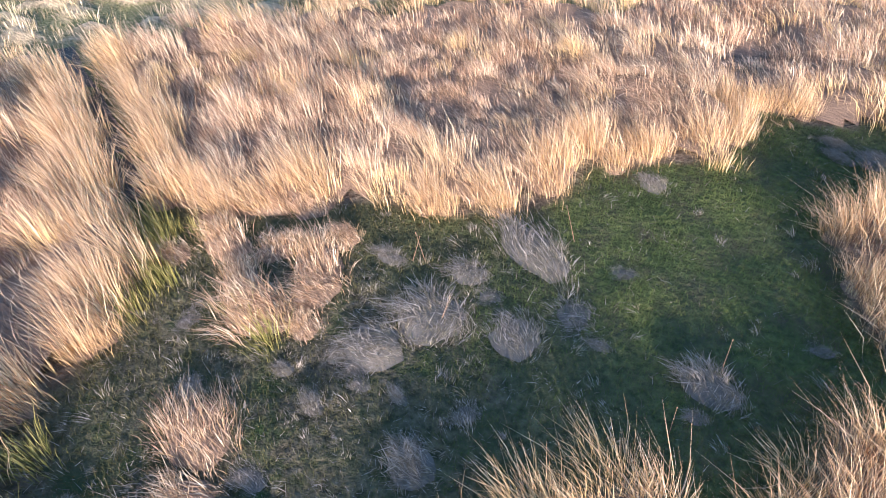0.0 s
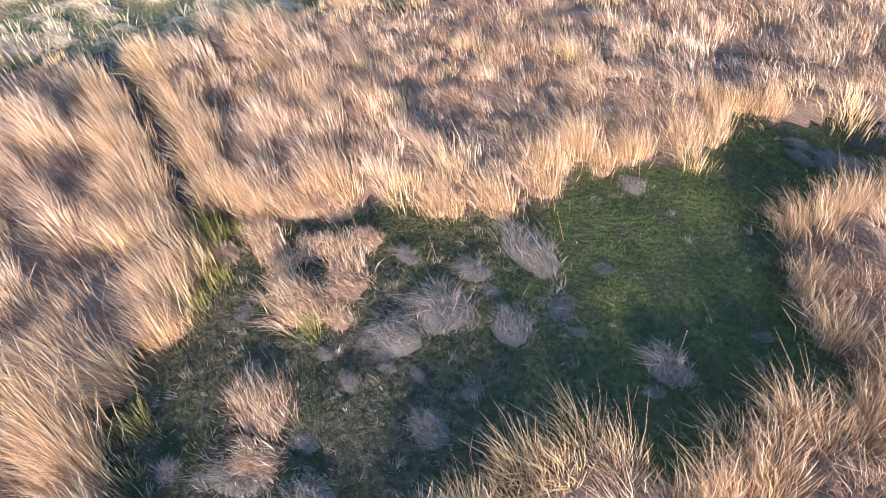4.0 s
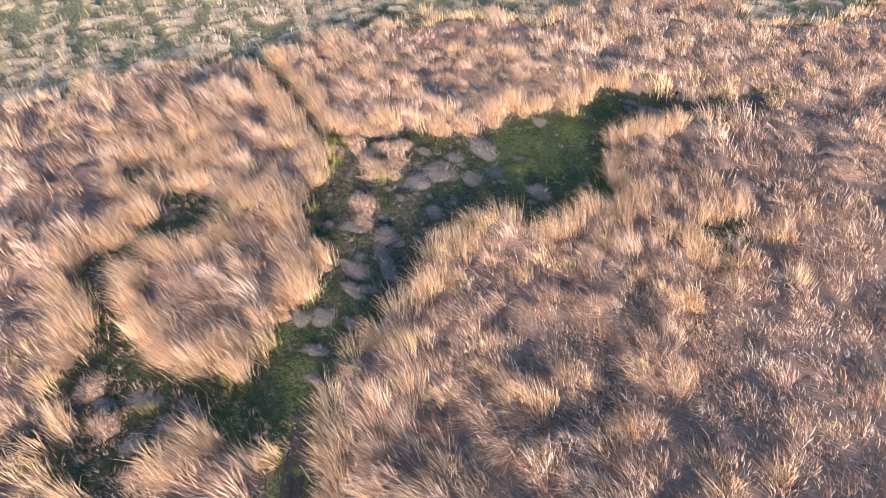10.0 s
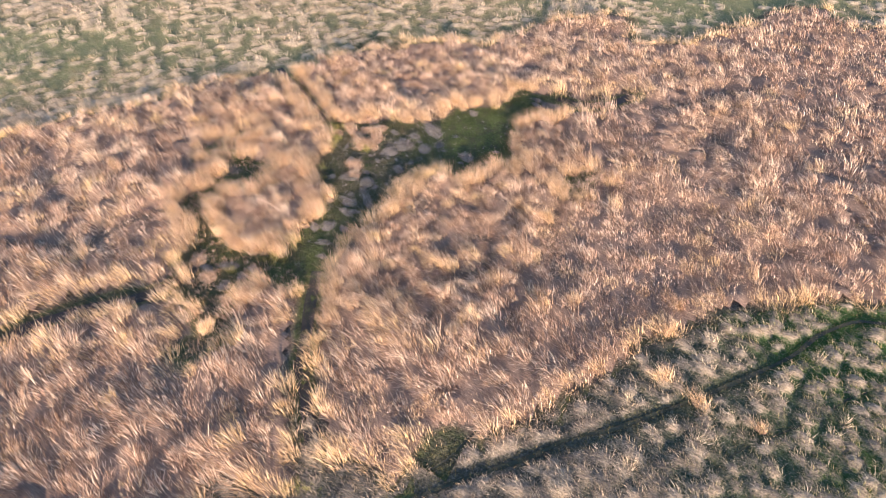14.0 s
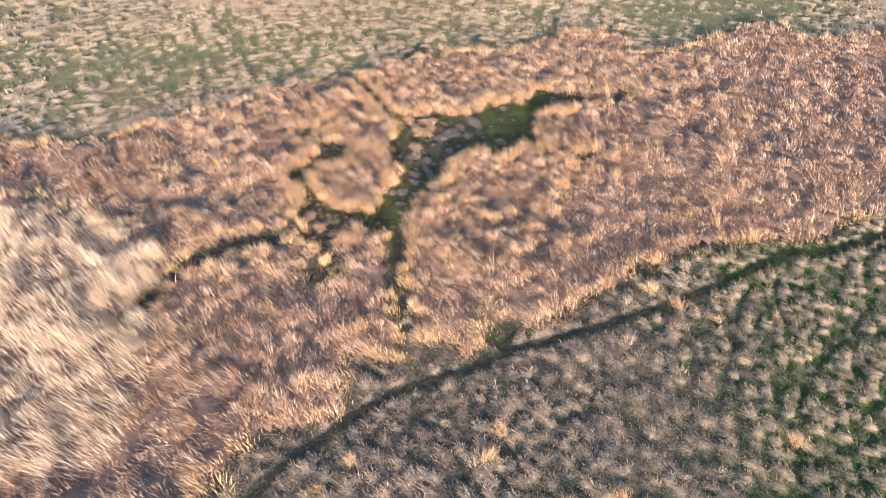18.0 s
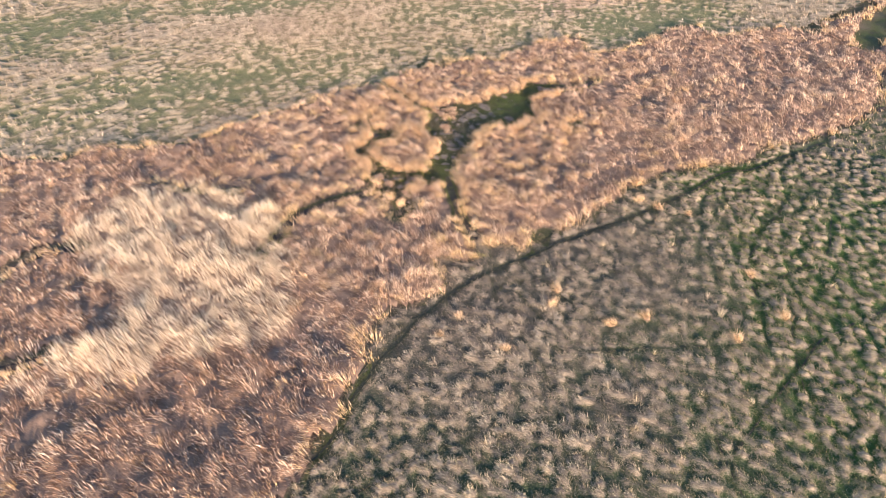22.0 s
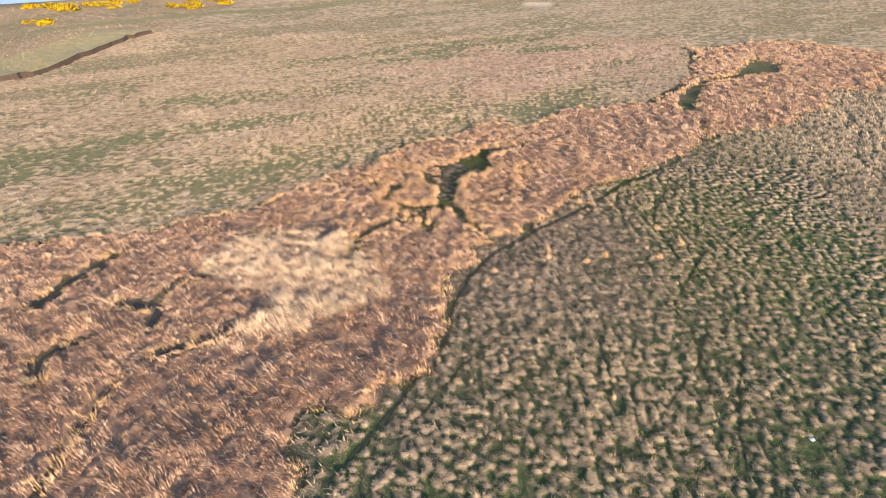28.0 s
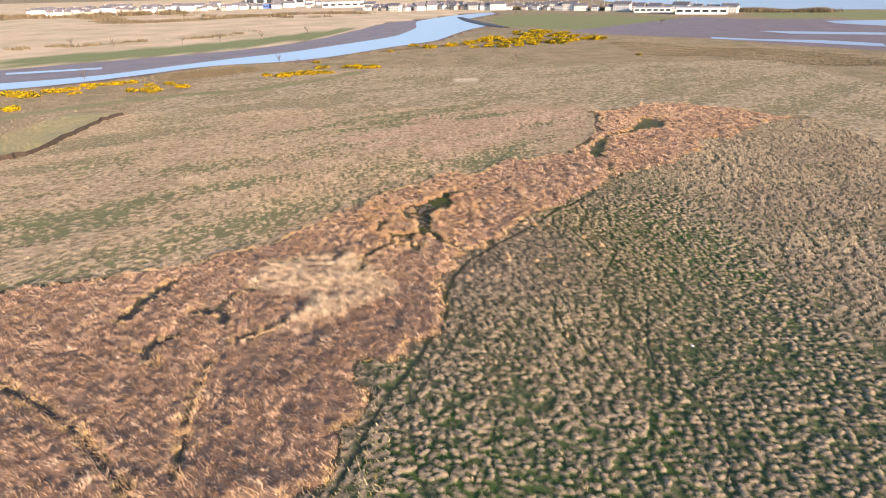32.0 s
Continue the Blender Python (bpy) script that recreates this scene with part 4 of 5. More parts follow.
def rustiness(x, y):
    """Where the meadow's dead grass is as reddish as in the tall band, in ragged streaks."""
    u, v = 0.86 * x + 0.51 * y, -0.51 * x + 0.86 * y
    return smooth(-6, 8, away(BROWN, x, y, True) * np.where(inside(BROWN, x, y), 1, -1) + 44 * (fbm(u / 2.4, v, 6.0, 57) - 0.52)) * (y > 20)


def brownness(x, y):
    """How thick the dead grass stands on the northern meadow, in bands along it."""
    u, v = 0.86 * x + 0.51 * y, -0.51 * x + 0.86 * y
    band = fbm(u / 3.2, v, 9.0, 107)
    d = away(MEADOW_GREEN, x, y, True) * np.where(inside(MEADOW_GREEN, x, y), 1, -1)
    strip = away(GREEN_STRIP, x, y, True) * np.where(inside(GREEN_STRIP, x, y), 1, -1)
    wet = np.maximum(smooth(-5, 4, d + 14 * (fbm(x, y, 8, 7) - 0.5)), smooth(-1.5, 1.5, strip))
    return np.clip((0.60 + 2.4 * (band - 0.5) + 0.5 * rustiness(x, y)) * (1 - 0.55 * wet) + 0.2 * smooth(0.55, 0.7, fbm(x, y, 3.5, 109)), 0.1, 1)


def meadow_field(x, y):
    """The same for the meadow north of the band."""
    _, ox, oy, own = cells(0.9 * x, y, 0.66, 151)
    brown = brownness(x, y)
    m = (1.05 - 1.6 * (ox * ox + oy * oy)) * smooth(0.7 - 0.9 * brown, 1.2 - 0.8 * brown, own) + 0.6 * (fbm(x, y, 0.5, 153) - 0.5)
    m = np.clip(m, 0, 1) * smooth(0.1, 0.7, -read(chart, x, y, -9.0))
    return m, ox, oy, own, np.clip(1.15 - brown, 0, 1)


def hummocks(name, label, x0, y0, x1, y1, cell, field, high, material, wanted):
    """The ground of a field of tussocks, within the part that wanted() picks."""
    hx, hy = np.arange(x0, x1, cell), np.arange(y0, y1, cell)
    ux, uy = (a.ravel() for a in np.meshgrid(hx, hy, indexing="ij"))
    m, _, _, own, lush = field(ux, uy)
    faces = grid_faces(len(hx), len(hy))
    faces = faces[wanted(ux, uy)[faces].all(1)]
    used, again = np.unique(faces, return_inverse=True)
    verts = np.stack([ux, uy, ground_z(ux, uy) - 0.03 + high * m], 1)[used]
    me = mesh_from(name, verts, again.reshape(-1, 4), material, True, mound=m[used], own=own[used], lush=lush[used], rust=rustiness(ux[used], uy[used]) * (field is meadow_field))
    tagged(new(name, me), label, "grass", kind="stuff")


def combed_blades(name, label, x, y, field, high, material, long, wide, lean, form):
    """Blades over the tussocks of a field, combed outwards and by the wind."""
    m, ox, oy, own, lush = field(x, y)
    keep = (rng.uniform(0, 1, len(x)) < 0.22 + 0.78 * smooth(0.0, 0.5, m)) & (read(trod, x, y, 9.0) > 0.06)
    x, y, m, ox, oy, own, lush = (v[keep] for v in (x, y, m, ox, oy, own, lush))
    n = len(x)
    turn = np.arctan2(0.5 * math.sin(WIND) + 1.2 * oy, 0.5 * math.cos(WIND) + 1.2 * ox) + rng.normal(0, 0.4, n)
    h = long * (0.45 + 0.75 * m) * rng.uniform(0.55, 1.3, n)
    tint = np.clip(0.04 + 0.85 * own * fbm(x, y, 11.0, 85) * 1.6 + 0.22 * smooth(42, 70, x) + rng.normal(0, 0.16, n), 0, 1)
    gold = np.clip(lush * rng.uniform(0.1, 1.1, n), 0, 1)
    me = blades(name, material, x, y, ground_z(x, y) - 0.05 + high * m, h, wide * np.exp(rng.normal(-0.06, 0.35, n)), turn, np.clip(lean + rng.normal(0, 0.2, n), 0.1, 1.1), tint, gold, form)
    tagged(new(name, me), label, "grass", kind="stuff")


def south_side(x, y):
    return (y < np.interp(x, NX, NY) - 5) & (read(chart, x, y, -9.0) < 0.25) & (np.hypot(x - 2, y + 4) > 15) & ((x > 15) | (y < -20)) & (~inside(BAND, x, y) | (away(BAND, x, y, True) < np.where(x > 40, 6.0, 2.2))) & (away(POND, x, y, True) > 1.5) & ~inside(POND, x, y)


def north_side(x, y):
    return (y > np.interp(x, NX, NY) - 1.0) & (read(chart, x, y, -9.0) < 0.25) & (y < 104)


def near_south(x, y):
    return (x > 0) & (x < 58) & (y > -79) & (y < 4)


tussock_ground = field_material("tussock_ground", (0.062, 0.053, 0.04), (0.034, 0.064, 0.016), (0.20, 0.157, 0.118), (0.57, 0.43, 0.275))
meadow_ground = field_material("meadow_ground", (0.15, 0.115, 0.06), (0.108, 0.11, 0.05), (0.40, 0.30, 0.18), (0.74, 0.56, 0.35))
hummocks("tussock_turf", "low mounds of grey-brown dead grass over green turf", 0, -79, 58.1, 4.1, 0.21, south_field, 0.32, tussock_ground, south_side)
hummocks("tussock_turf", "low mounds of grey-brown dead grass over green turf", -14, -79, 128, 100, 0.5, south_field, 0.32, tussock_ground, lambda x, y: south_side(x, y) & ~((x > 0.3) & (x < 57.5) & (y > -78.5) & (y < 3.5)))
hummocks("meadow_turf", "olive meadow turf with mounds of dead grass", -46, -28, 35.1, 42.1, 0.3, meadow_field, 0.2, meadow_ground, north_side)
hummocks("meadow_turf", "olive meadow turf with mounds of dead grass", -121, -33, 62, 105, 0.5, meadow_field, 0.3, meadow_ground, lambda x, y: north_side(x, y) & ~((x > -45.5) & (x < 34.5) & (y > -27.5) & (y < 41.5)))
hummocks("far_marsh_turf", "mottled straw and olive turf of the far marsh", -200, -40, 192, 214, 1.05, meadow_field, 0.3, meadow_ground, lambda x, y: ((y > 103) | (x < -119.5) | ((x > 60) & (y > np.interp(x, NX, NY))) | (x > 126)) & (read(chart, x, y, -9.0) < 0.2) & (away(RIVER, x, y, True) > 6) & ~inside(RIVER, x, y) & ~inside(MUD_EAST, x, y) & (away(GREEN_WAY, x, y) > 4) & (x > np.interp(y, [p[1] for p in CREEK], [p[0] for p in CREEK]) + 1.2) & (np.hypot(x - 18.8, y - 165) > 8))
# tussocks south of the tall band
x, y = spread(0, -79, 58, 4, 0.097)
keep = south_side(x, y) & (rng.uniform(0, 1, len(x)) < 1.0 - 0.72 * smooth(16, 40, np.hypot((x - 20) * 1.1, (y + 28) * 0.8)))
combed_blades("tussock_field", "pale straw tussocks on dark green marsh turf", x[keep], y[keep], south_field, 0.32, tussock_blades, 0.40, 0.019, 0.85, "kite")
x, y = spread(-14, -79, 128, 100, 0.27)
keep = south_side(x, y) & ~near_south(x, y)
combed_blades("tussock_field", "pale straw tussocks on dark green marsh turf", x[keep], y[keep], south_field, 0.32, tussock_blades, 0.46, 0.095, 0.75, "spike")
# tufts that stand upright among them
x, y = spread(2, -76, 60, 2, 2.6)
keep = south_side(x, y) & (read(trod, x, y, 9.0) > 0.3) & (rng.uniform(0, 1, len(x)) < 0.2 + 0.5 * smooth(0.5, 0.65, fbm(x, y, 9, 67)))
x, y = x[keep], y[keep]
n = len(x)
tagged(new("upright_tufts", fans("upright_tufts", tussock_blades, x, y, low_z, rng.uniform(0.12, 0.26, n), rng.uniform(0.45, 0.85, n), WIND + rng.normal(0, 0.8, n), rng.uniform(0.15, 0.4, n), rng.uniform(0.55, 1.0, n), rng.uniform(0, 0.5, n), 46, 0.016, "kite", 0.35, 0.2, 0.5)), "upright straw tufts standing among low tussocks", "grass", kind="stuff")
# meadow north of the band
x, y = spread(-58, -30, 40, 46, 0.122)
keep = north_side(x, y) & (rng.uniform(0, 1, len(x)) < 1.0 - 0.85 * smooth(16, 38, np.hypot(x + 10, y - 6)))
combed_blades("meadow_tufts", "pale tufts of dead grass on an olive meadow", x[keep], y[keep], meadow_field, 0.2, meadow_blades, 0.46, 0.020, 0.45, "kite")
x, y = spread(-121, -33, 62, 104, 0.36)
keep = north_side(x, y) & (np.hypot(x + 10, y - 6) + rng.normal(0, 4, len(x)) > 34)
combed_blades("meadow_tufts", "pale tufts of dead grass on an olive meadow", x[keep], y[keep], meadow_field, 0.3, meadow_blades, 0.42, 0.075, 0.75, "spike")
# farther marsh
for x0, y0, x1, y1, gap, count, wide in ((-260, -60, 190, 215, 1.7, 5, 0.16), (-260, 215, 260, 420, 2.3, 4, 0.24)):
    x, y = spread(x0, y0, x1, y1, gap)
    keep = ~inside(RIVER, x, y) & (away(RIVER, x, y, True) > 5) & ~inside(MUD_EAST, x, y) & ~inside(RIVER_FAR + [(150, 2500), (-3400, 2500), (-3400, -200), (-400, 60)], x, y)
    keep &= (read(chart, x, y, -9.0) < 0) & ((y > 104) | (x > 122) | (x < -118) | ((x > 60) & (y < x - 60))) & (away(GREEN_WAY, x, y) > 3.5) & ((x > -110) | (away(CREEK, x, y) > 1.5))
    keep &= fbm(x, y, 12.0, 37) + rng.normal(0, 0.1, len(x)) > 0.36
    x, y = x[keep], y[keep]
    tuft_field("far_marsh_tufts", "straw tufts over the far marsh", x, y, count, wide, 0.35 + 0.22 * gap, 0.85, np.full(len(x), 0.45))
# low dead growth in the hollows and small tufts over the clearing
x, y = spread(-14, -30, 18, 14, 0.26)
d = read(chart, x, y, -9.0)
keep = (d < 0.1) & ((read(hollow, x, y, 9.0) < 0.5) | inside(GAP_WEST, x, y)) & (rng.uniform(0, 1, len(x)) < 0.5)
x, y = x[keep], y[keep]
n = len(x)
tagged(new("hollow_growth", fans("hollow_growth", tall_blades, x, y, low_z, rng.uniform(0.1, 0.22, n), rng.uniform(0.1, 0.26, n), WIND + rng.normal(0, 0.7, n), rng.uniform(0.5, 1.0, n), rng.uniform(0.0, 0.5, n), rng.uniform(0, 0.5, n), 22, 0.012, "kite")), "short dead grass in hollows between the rush humps", "grass", kind="stuff")
x, y = spread(-4, -14, 9, 8, 0.42)
keep = (read(chart, x, y, -9.0) < -0.1) & (rng.uniform(0, 1, len(x)) < 0.16 + 0.6 * (1 - smooth(2.0, 6.0, np.hypot(x - 1.0, y + 4.5))))
x, y = x[keep], y[keep]
n = len(x)
tagged(new("small_tufts", fans("small_tufts", matted_blades, x, y, ground_z, rng.uniform(0.04, 0.15, n), rng.uniform(0.06, 0.2, n), WIND + rng.normal(0, 1.0, n), rng.uniform(0.7, 1.1, n), rng.uniform(0.0, 0.55, n), rng.uniform(0, 0.6, n), 26, 0.0075, "kite", 0.4, 0.4)), "small grey tufts of dead grass in the turf", "grass", kind="stuff")
# yellow-green leaves by the ditch mouths
x, y = [], []
for gx_, gy_, spread_, k in ((-3.4, -2.7, 0.35, 9), (-3.1, -3.6, 0.35, 8), (-2.3, -4.4, 0.3, 6), (0.4, -13.9, 0.5, 9), (1.0, -12.6, 0.3, 6), (-1.0, -6.9, 0.4, 5), (-0.2, -3.6, 0.15, 3), (9.9, -24.0, 0.5, 4), (-7.4, -27.6, 0.7, 9)):
    x += [gx_ + random.gauss(0, spread_) for _ in range(k)]
    y += [gy_ + random.gauss(0, spread_) for _ in range(k)]
x, y = np.array(x), np.array(y)
fresh_blades = blade_material("fresh_leaves", (0.18, 0.16, 0.05), (0.33, 0.28, 0.095), (0.60, 0.50, 0.20), (0.22, 0.21, 0.055))
tagged(new("fresh_grass", fans("fresh_grass", fresh_blades, x, y, low_z, np.full(len(x), 0.16), rng.uniform(0.3, 0.5, len(x)), np.full(len(x), WIND), rng.uniform(0.1, 0.4, len(x)), rng.uniform(0, 1, len(x)), rng.uniform(0, 1, len(x)), 80, 0.0075, "bent", 0.45, 0.8)), "yellow-green grass leaves beside the ditches", "grass", kind="stuff")
# trodden ways and ditch bottoms
trodden = plain_material("trodden_wet_turf", (0.035, 0.045, 0.018), (0.075, 0.06, 0.035), 2.5, 0.8, 0.0, 0.5)
peat = plain_material("dark_wet_peat", (0.03, 0.022, 0.016), (0.06, 0.045, 0.03), 3.0, 0.7, 0.0, 0.5)


def worn_way(name, line, wide, mat, words, lift=0.015):
    p = np.array(line, float)
    run = np.r_[0, np.cumsum(np.hypot(*np.diff(p, axis=0).T))]
    t = np.arange(0, run[-1], 0.7)
    cx, cy = np.interp(t, run, p[:, 0]), np.interp(t, run, p[:, 1])
    for _ in range(4):
        cx[1:-1], cy[1:-1] = (cx[:-2] + 2 * cx[1:-1] + cx[2:]) / 4, (cy[:-2] + 2 * cy[1:-1] + cy[2:]) / 4
    cx, cy = cx + (vnoise(t, t * 0 + len(line), 2.0, 3) - 0.5) * 0.5, cy + (vnoise(t, t * 0 + len(line), 2.0, 4) - 0.5) * 0.5
    nx, ny = -np.gradient(cy), np.gradient(cx)
    long = np.hypot(nx, ny) + 1e-9
    w = wide * (0.7 + 0.6 * vnoise(t, t * 0, 1.5, 6))
    verts = []
    for side, drop in ((1, 0.0), (0, -0.01), (-1, 0.0)):
        vx, vy = cx + side * nx / long * w, cy + side * ny / long * w
        verts.append(np.stack([vx, vy, ground_z(vx, vy) + lift + drop], 1))
    k = len(t)
    i = np.arange(k - 1)
    faces = np.concatenate([np.stack([i + r * k, i + 1 + r * k, i + 1 + (r + 1) * k, i + (r + 1) * k], 1) for r in (0, 1)])
    tagged(new(name, mesh_from(name, np.concatenate(verts), faces, mat, True)), words, "path", kind="structure")


for wide, line in TRACKS:
    worn_way("trail", line, 0.03 + wide * 0.22, trodden, "narrow trodden trail through wet turf")
for wide, line in DITCHES:
    worn_way("ditch", line, wide * 0.8, peat, "dark wet ditch in the tall grass", 0.02)
x, y = spread(-4, -50, 36, 4, 0.11)
keep = (np.abs(read(trod, x, y, 9.0) - 0.02) < 0.26) & (read(chart, x, y, -9.0) < 0)
x, y = x[keep], y[keep]
n = len(x)
tagged(new("trail_grass", blades("trail_grass", turf_blades, x, y, ground_z(x, y) - 0.01, rng.uniform(0.08, 0.26, n), 0.024, rng.uniform(0, 6.3, n), rng.uniform(0.4, 1.0, n), rng.uniform(0, 0.9, n), np.zeros(n), "spike")), "short green grass along the trodden trails", "grass", kind="stuff")
# short turf in the clearing, green to the east and littered with dead blades to the west
x, y = spread(-9, -20, 15, 10, 0.045)
keep = (read(chart, x, y, -9.0) < 0.1) & (np.hypot(x - 2, y + 4) < 17)
x, y = x[keep], y[keep]
dead = rng.uniform(0, 1, len(x)) < 0.03 + 0.12 * (1 - smooth(2.0, 5.5, np.hypot(x - 0.3, y + 4.2))) * (0.5 + vnoise(x, y, 0.7, 19))
h = (0.05 + 0.13 * fbm(x, y, 0.8, 13)) * rng.uniform(0.6, 1.3, len(x))
for what, mat, some, words in (("clearing_turf", turf_blades, ~dead, "short green turf in the clearing"), ("clearing_litter", matted_blades, dead, "dead grass blades lying in the turf")):
    k = int(some.sum())
    lie = rng.uniform(0.2, 0.9, k) if what == "clearing_turf" else rng.uniform(0.6, 1.1, k)
    tagged(new(what, blades(what, mat, x[some], y[some], ground_z(x[some], y[some]) - 0.01, h[some] * (1 if what == "clearing_turf" else 1.3), 0.0105, rng.uniform(0, 6.3, k), lie, rng.uniform(0, 1, k) ** (1.5 if what == "clearing_turf" else 2.5) * 0.8, (1.3 * smooth(0.5, 4.5, x[some] + 3 * (fbm(x[some], y[some], 1.5, 23) - 0.5)) if what == "clearing_turf" else np.zeros(k)), "spike")), words, "grass", kind="stuff")


# ---- small finds ----
stalk_mat = plain_material("dry_stalk", (0.30, 0.17, 0.10), (0.20, 0.12, 0.08), 20.0)
scrap_mat = plain_material("white_plastic", (0.80, 0.80, 0.80), (0.66, 0.66, 0.68), 6.0, 0.4)
rust_mat = plain_material("rusty_scrap", (0.36, 0.13, 0.07), (0.24, 0.10, 0.06), 9.0, 0.8)


def dead_stalk(x, y, high, lean):
    thing = new("dead_stalk")
    bm = bmesh.new()
    tip = Vector((lean, 0.05, high))
    for k in range(3):
        a, b = tip * (k / 3), tip * ((k + 1) / 3)
        ring = [[bm.verts.new(p + Vector((math.cos(t) * r, math.sin(t) * r, 0))) for t in (0, 2.1, 4.2)] for p, r in ((a, 0.007 - 0.0015 * k), (b, 0.0055 - 0.0015 * k))]
        for i in range(3):
            bm.faces.new((ring[0][i], ring[0][(i + 1) % 3], ring[1][(i + 1) % 3], ring[1][i]))
    part("stalk", bm, stalk_mat, thing)
    head = bmesh.new()
    bmesh.ops.create_icosphere(head, subdivisions=1, radius=0.009, matrix=Matrix.LocRotScale(tip, None, (1, 1, 2.6)))
    part("seed_head", head, stalk_mat, thing, "brown seed head")
    thing.location = (x, y, float(ground_z(np.array([x]), np.array([y]))[0]))
    tagged(thing, "single dry stalk rising from the turf", "plant stalk", "dead stalks in the clearing")


for k, (sx_, sy_) in enumerate([(1.3, -0.9), (1.1, -1.0), (6.4, -0.8), (0.5, -2.9), (-0.4, -1.2), (2.2, -2.0), (5.9, -2.3), (3.5, 1.0)]):
    dead_stalk(sx_, sy_, 0.55 + 0.06 * (k % 4), (-0.22, 0.12, -0.08, -0.3)[k % 4])


def scrap(name, words, x, y, size, mat):
    bm = bmesh.new()
    bmesh.ops.create_icosphere(bm, subdivisions=2, radius=size)
    for v in bm.verts:
        v.co *= 0.6 + 0.8 * noise.noise(v.co * (2.5 / size))
        v.co.z = abs(v.co.z) * 0.6
    ob = part(name, bm, mat, None)
    ob.location = (x, y, float(ground_z(np.array([x]), np.array([y]))[0]))
    tagged(ob, words, "litter")


scrap("plastic_scrap", "crumpled white plastic scrap among the tussocks", 37.2, -51.6, 0.32, scrap_mat)
scrap("rusty_scrap", "rusty red scrap lying among the tussocks", 46.0, -35.6, 0.35, rust_mat)

# ---- water ----
def sheet(name, outline, z, material, label, category):
    """A level surface within an outline."""
    bm = bmesh.new()
    corners = [bm.verts.new((x, y, z)) for x, y in outline]
    for tri in tessellate_polygon([[Vector((x, y, 0)) for x, y in outline]]):
        face = bm.faces.new([corners[i] for i in tri])
        face.normal_update()
        if face.normal.z < 0:
            face.normal_flip()
    return tagged(part(name, bm, material, None), label, category, kind="structure")


def evenly(line, n):
    """A line's points anew, n of them at even steps, with its corners rounded."""
    p = np.array(line)
    run = np.r_[0, np.cumsum(np.hypot(*np.diff(p, axis=0).T))]
    t = np.linspace(0, run[-1], n)
    q = np.stack([np.interp(t, run, p[:, 0]), np.interp(t, run, p[:, 1])], 1)
    for _ in range(3):
        q[1:-1] = (q[:-2] + 2 * q[1:-1] + q[2:]) / 4
    return q


def ribbon(name, one_side, other_side, z, material, label, category):
    """A level surface between two lines."""
    a, b = evenly(one_side, 60), evenly(other_side, 60)
    bm = bmesh.new()
    rows = [[bm.verts.new((*p, z)), bm.verts.new((*q, z))] for p, q in zip(a, b)]
    for r, s in zip(rows, rows[1:]):
        face = bm.faces.new((r[0], s[0], s[1], r[1]))
        face.normal_update()
        if face.normal.z < 0:
            face.normal_flip()
    return tagged(part(name, bm, material, None), label, category, kind="structure")


def water_material():
    m, t, out = nodes_of("tidal_water")
    p = t.nodes.new("ShaderNodeBsdfPrincipled")
    p.inputs["Base Color"].default_value = (0.24, 0.28, 0.42, 1)
    p.inputs["Roughness"].default_value = 0.28
    b = t.nodes.new("ShaderNodeBump")
    b.inputs["Strength"].default_value, b.inputs["Distance"].default_value = 0.15, 0.1
    t.links.new(noise_node(t, 0.6, 4.0), b.inputs["Height"])
    t.links.new(b.outputs[0], p.inputs["Normal"])
    t.links.new(p.outputs[0], out.inputs["Surface"])
    return m


water = water_material()
wet_mud = plain_material("wet_brown_mud", (0.29, 0.175, 0.145), (0.17, 0.10, 0.085), 0.06, 0.55, 0.0, 0.2)
ribbon("mud_bank", RIVER_FAR[:9] + [(-20, 600), (-22, 655)], MUD_FAR, 0.03, wet_mud, "brown tidal mud along the river", "mud")
sheet("mudflat", MUD_EAST, 0.03, wet_mud, "wide brown mudflats of the estuary", "mud")
ribbon("river_water", RIVER_NEAR, RIVER_FAR, 0.07, water, "calm blue tidal river between mud banks", "river")
for outline in ([(217.2, 352.2), (239.4, 327.4), (277.6, 309.0), (299.3, 280.7), (288.1, 262.1), (252.4, 302.7), (211.4, 337.1)], [(275.3, 395.2), (354.7, 354.5), (342.0, 336.9), (285.6, 363.1)], [(392.0, 489.4), (446.1, 484.1), (520.0, 440.0), (399.3, 416.2), (380.5, 457.1)], [(-245.7, 231.0), (-198.6, 247.1), (-194.3, 239.0), (-240.5, 223.5)]):
    sheet("tidal_channel", outline, 0.09, water, "shallow channel of water across brown mudflats", "water")
sheet("sea", [(354.1, 1123.8), (406.5, 957.3), (443.9, 787.7), (497.4, 700.2), (600, 640), (1500, 300), (3400, 600), (3400, 4400), (700, 4400)], 0.15, water, "open sea beyond the estuary", "sea")
dark_mud = plain_material("dark_mud_bank", (0.05, 0.045, 0.05), (0.09, 0.08, 0.08), 0.3, 0.7)
bank = bmesh.new()
spine = [(35.3, 690.0), (46.0, 610.0), (60.0, 545.0), (74.0, 495.0)]
rows_ = []
for k, (bx, by) in enumerate(spine):
    w = (5, 9, 10, 4)[k]
    rows_.append([bank.verts.new((bx + o * w, by, z)) for o, z in ((-1, -0.1), (-0.5, 0.9), (0.5, 1.0), (1, -0.1))])
for r0_, r1_ in zip(rows_, rows_[1:]):
    for i in range(3):
        bank.faces.new((r0_[i], r0_[i + 1], r1_[i + 1], r1_[i]))
tagged(part("mud_spit", bank, dark_mud, None), "dark mud spit in the river bend", "mud bank", kind="structure")

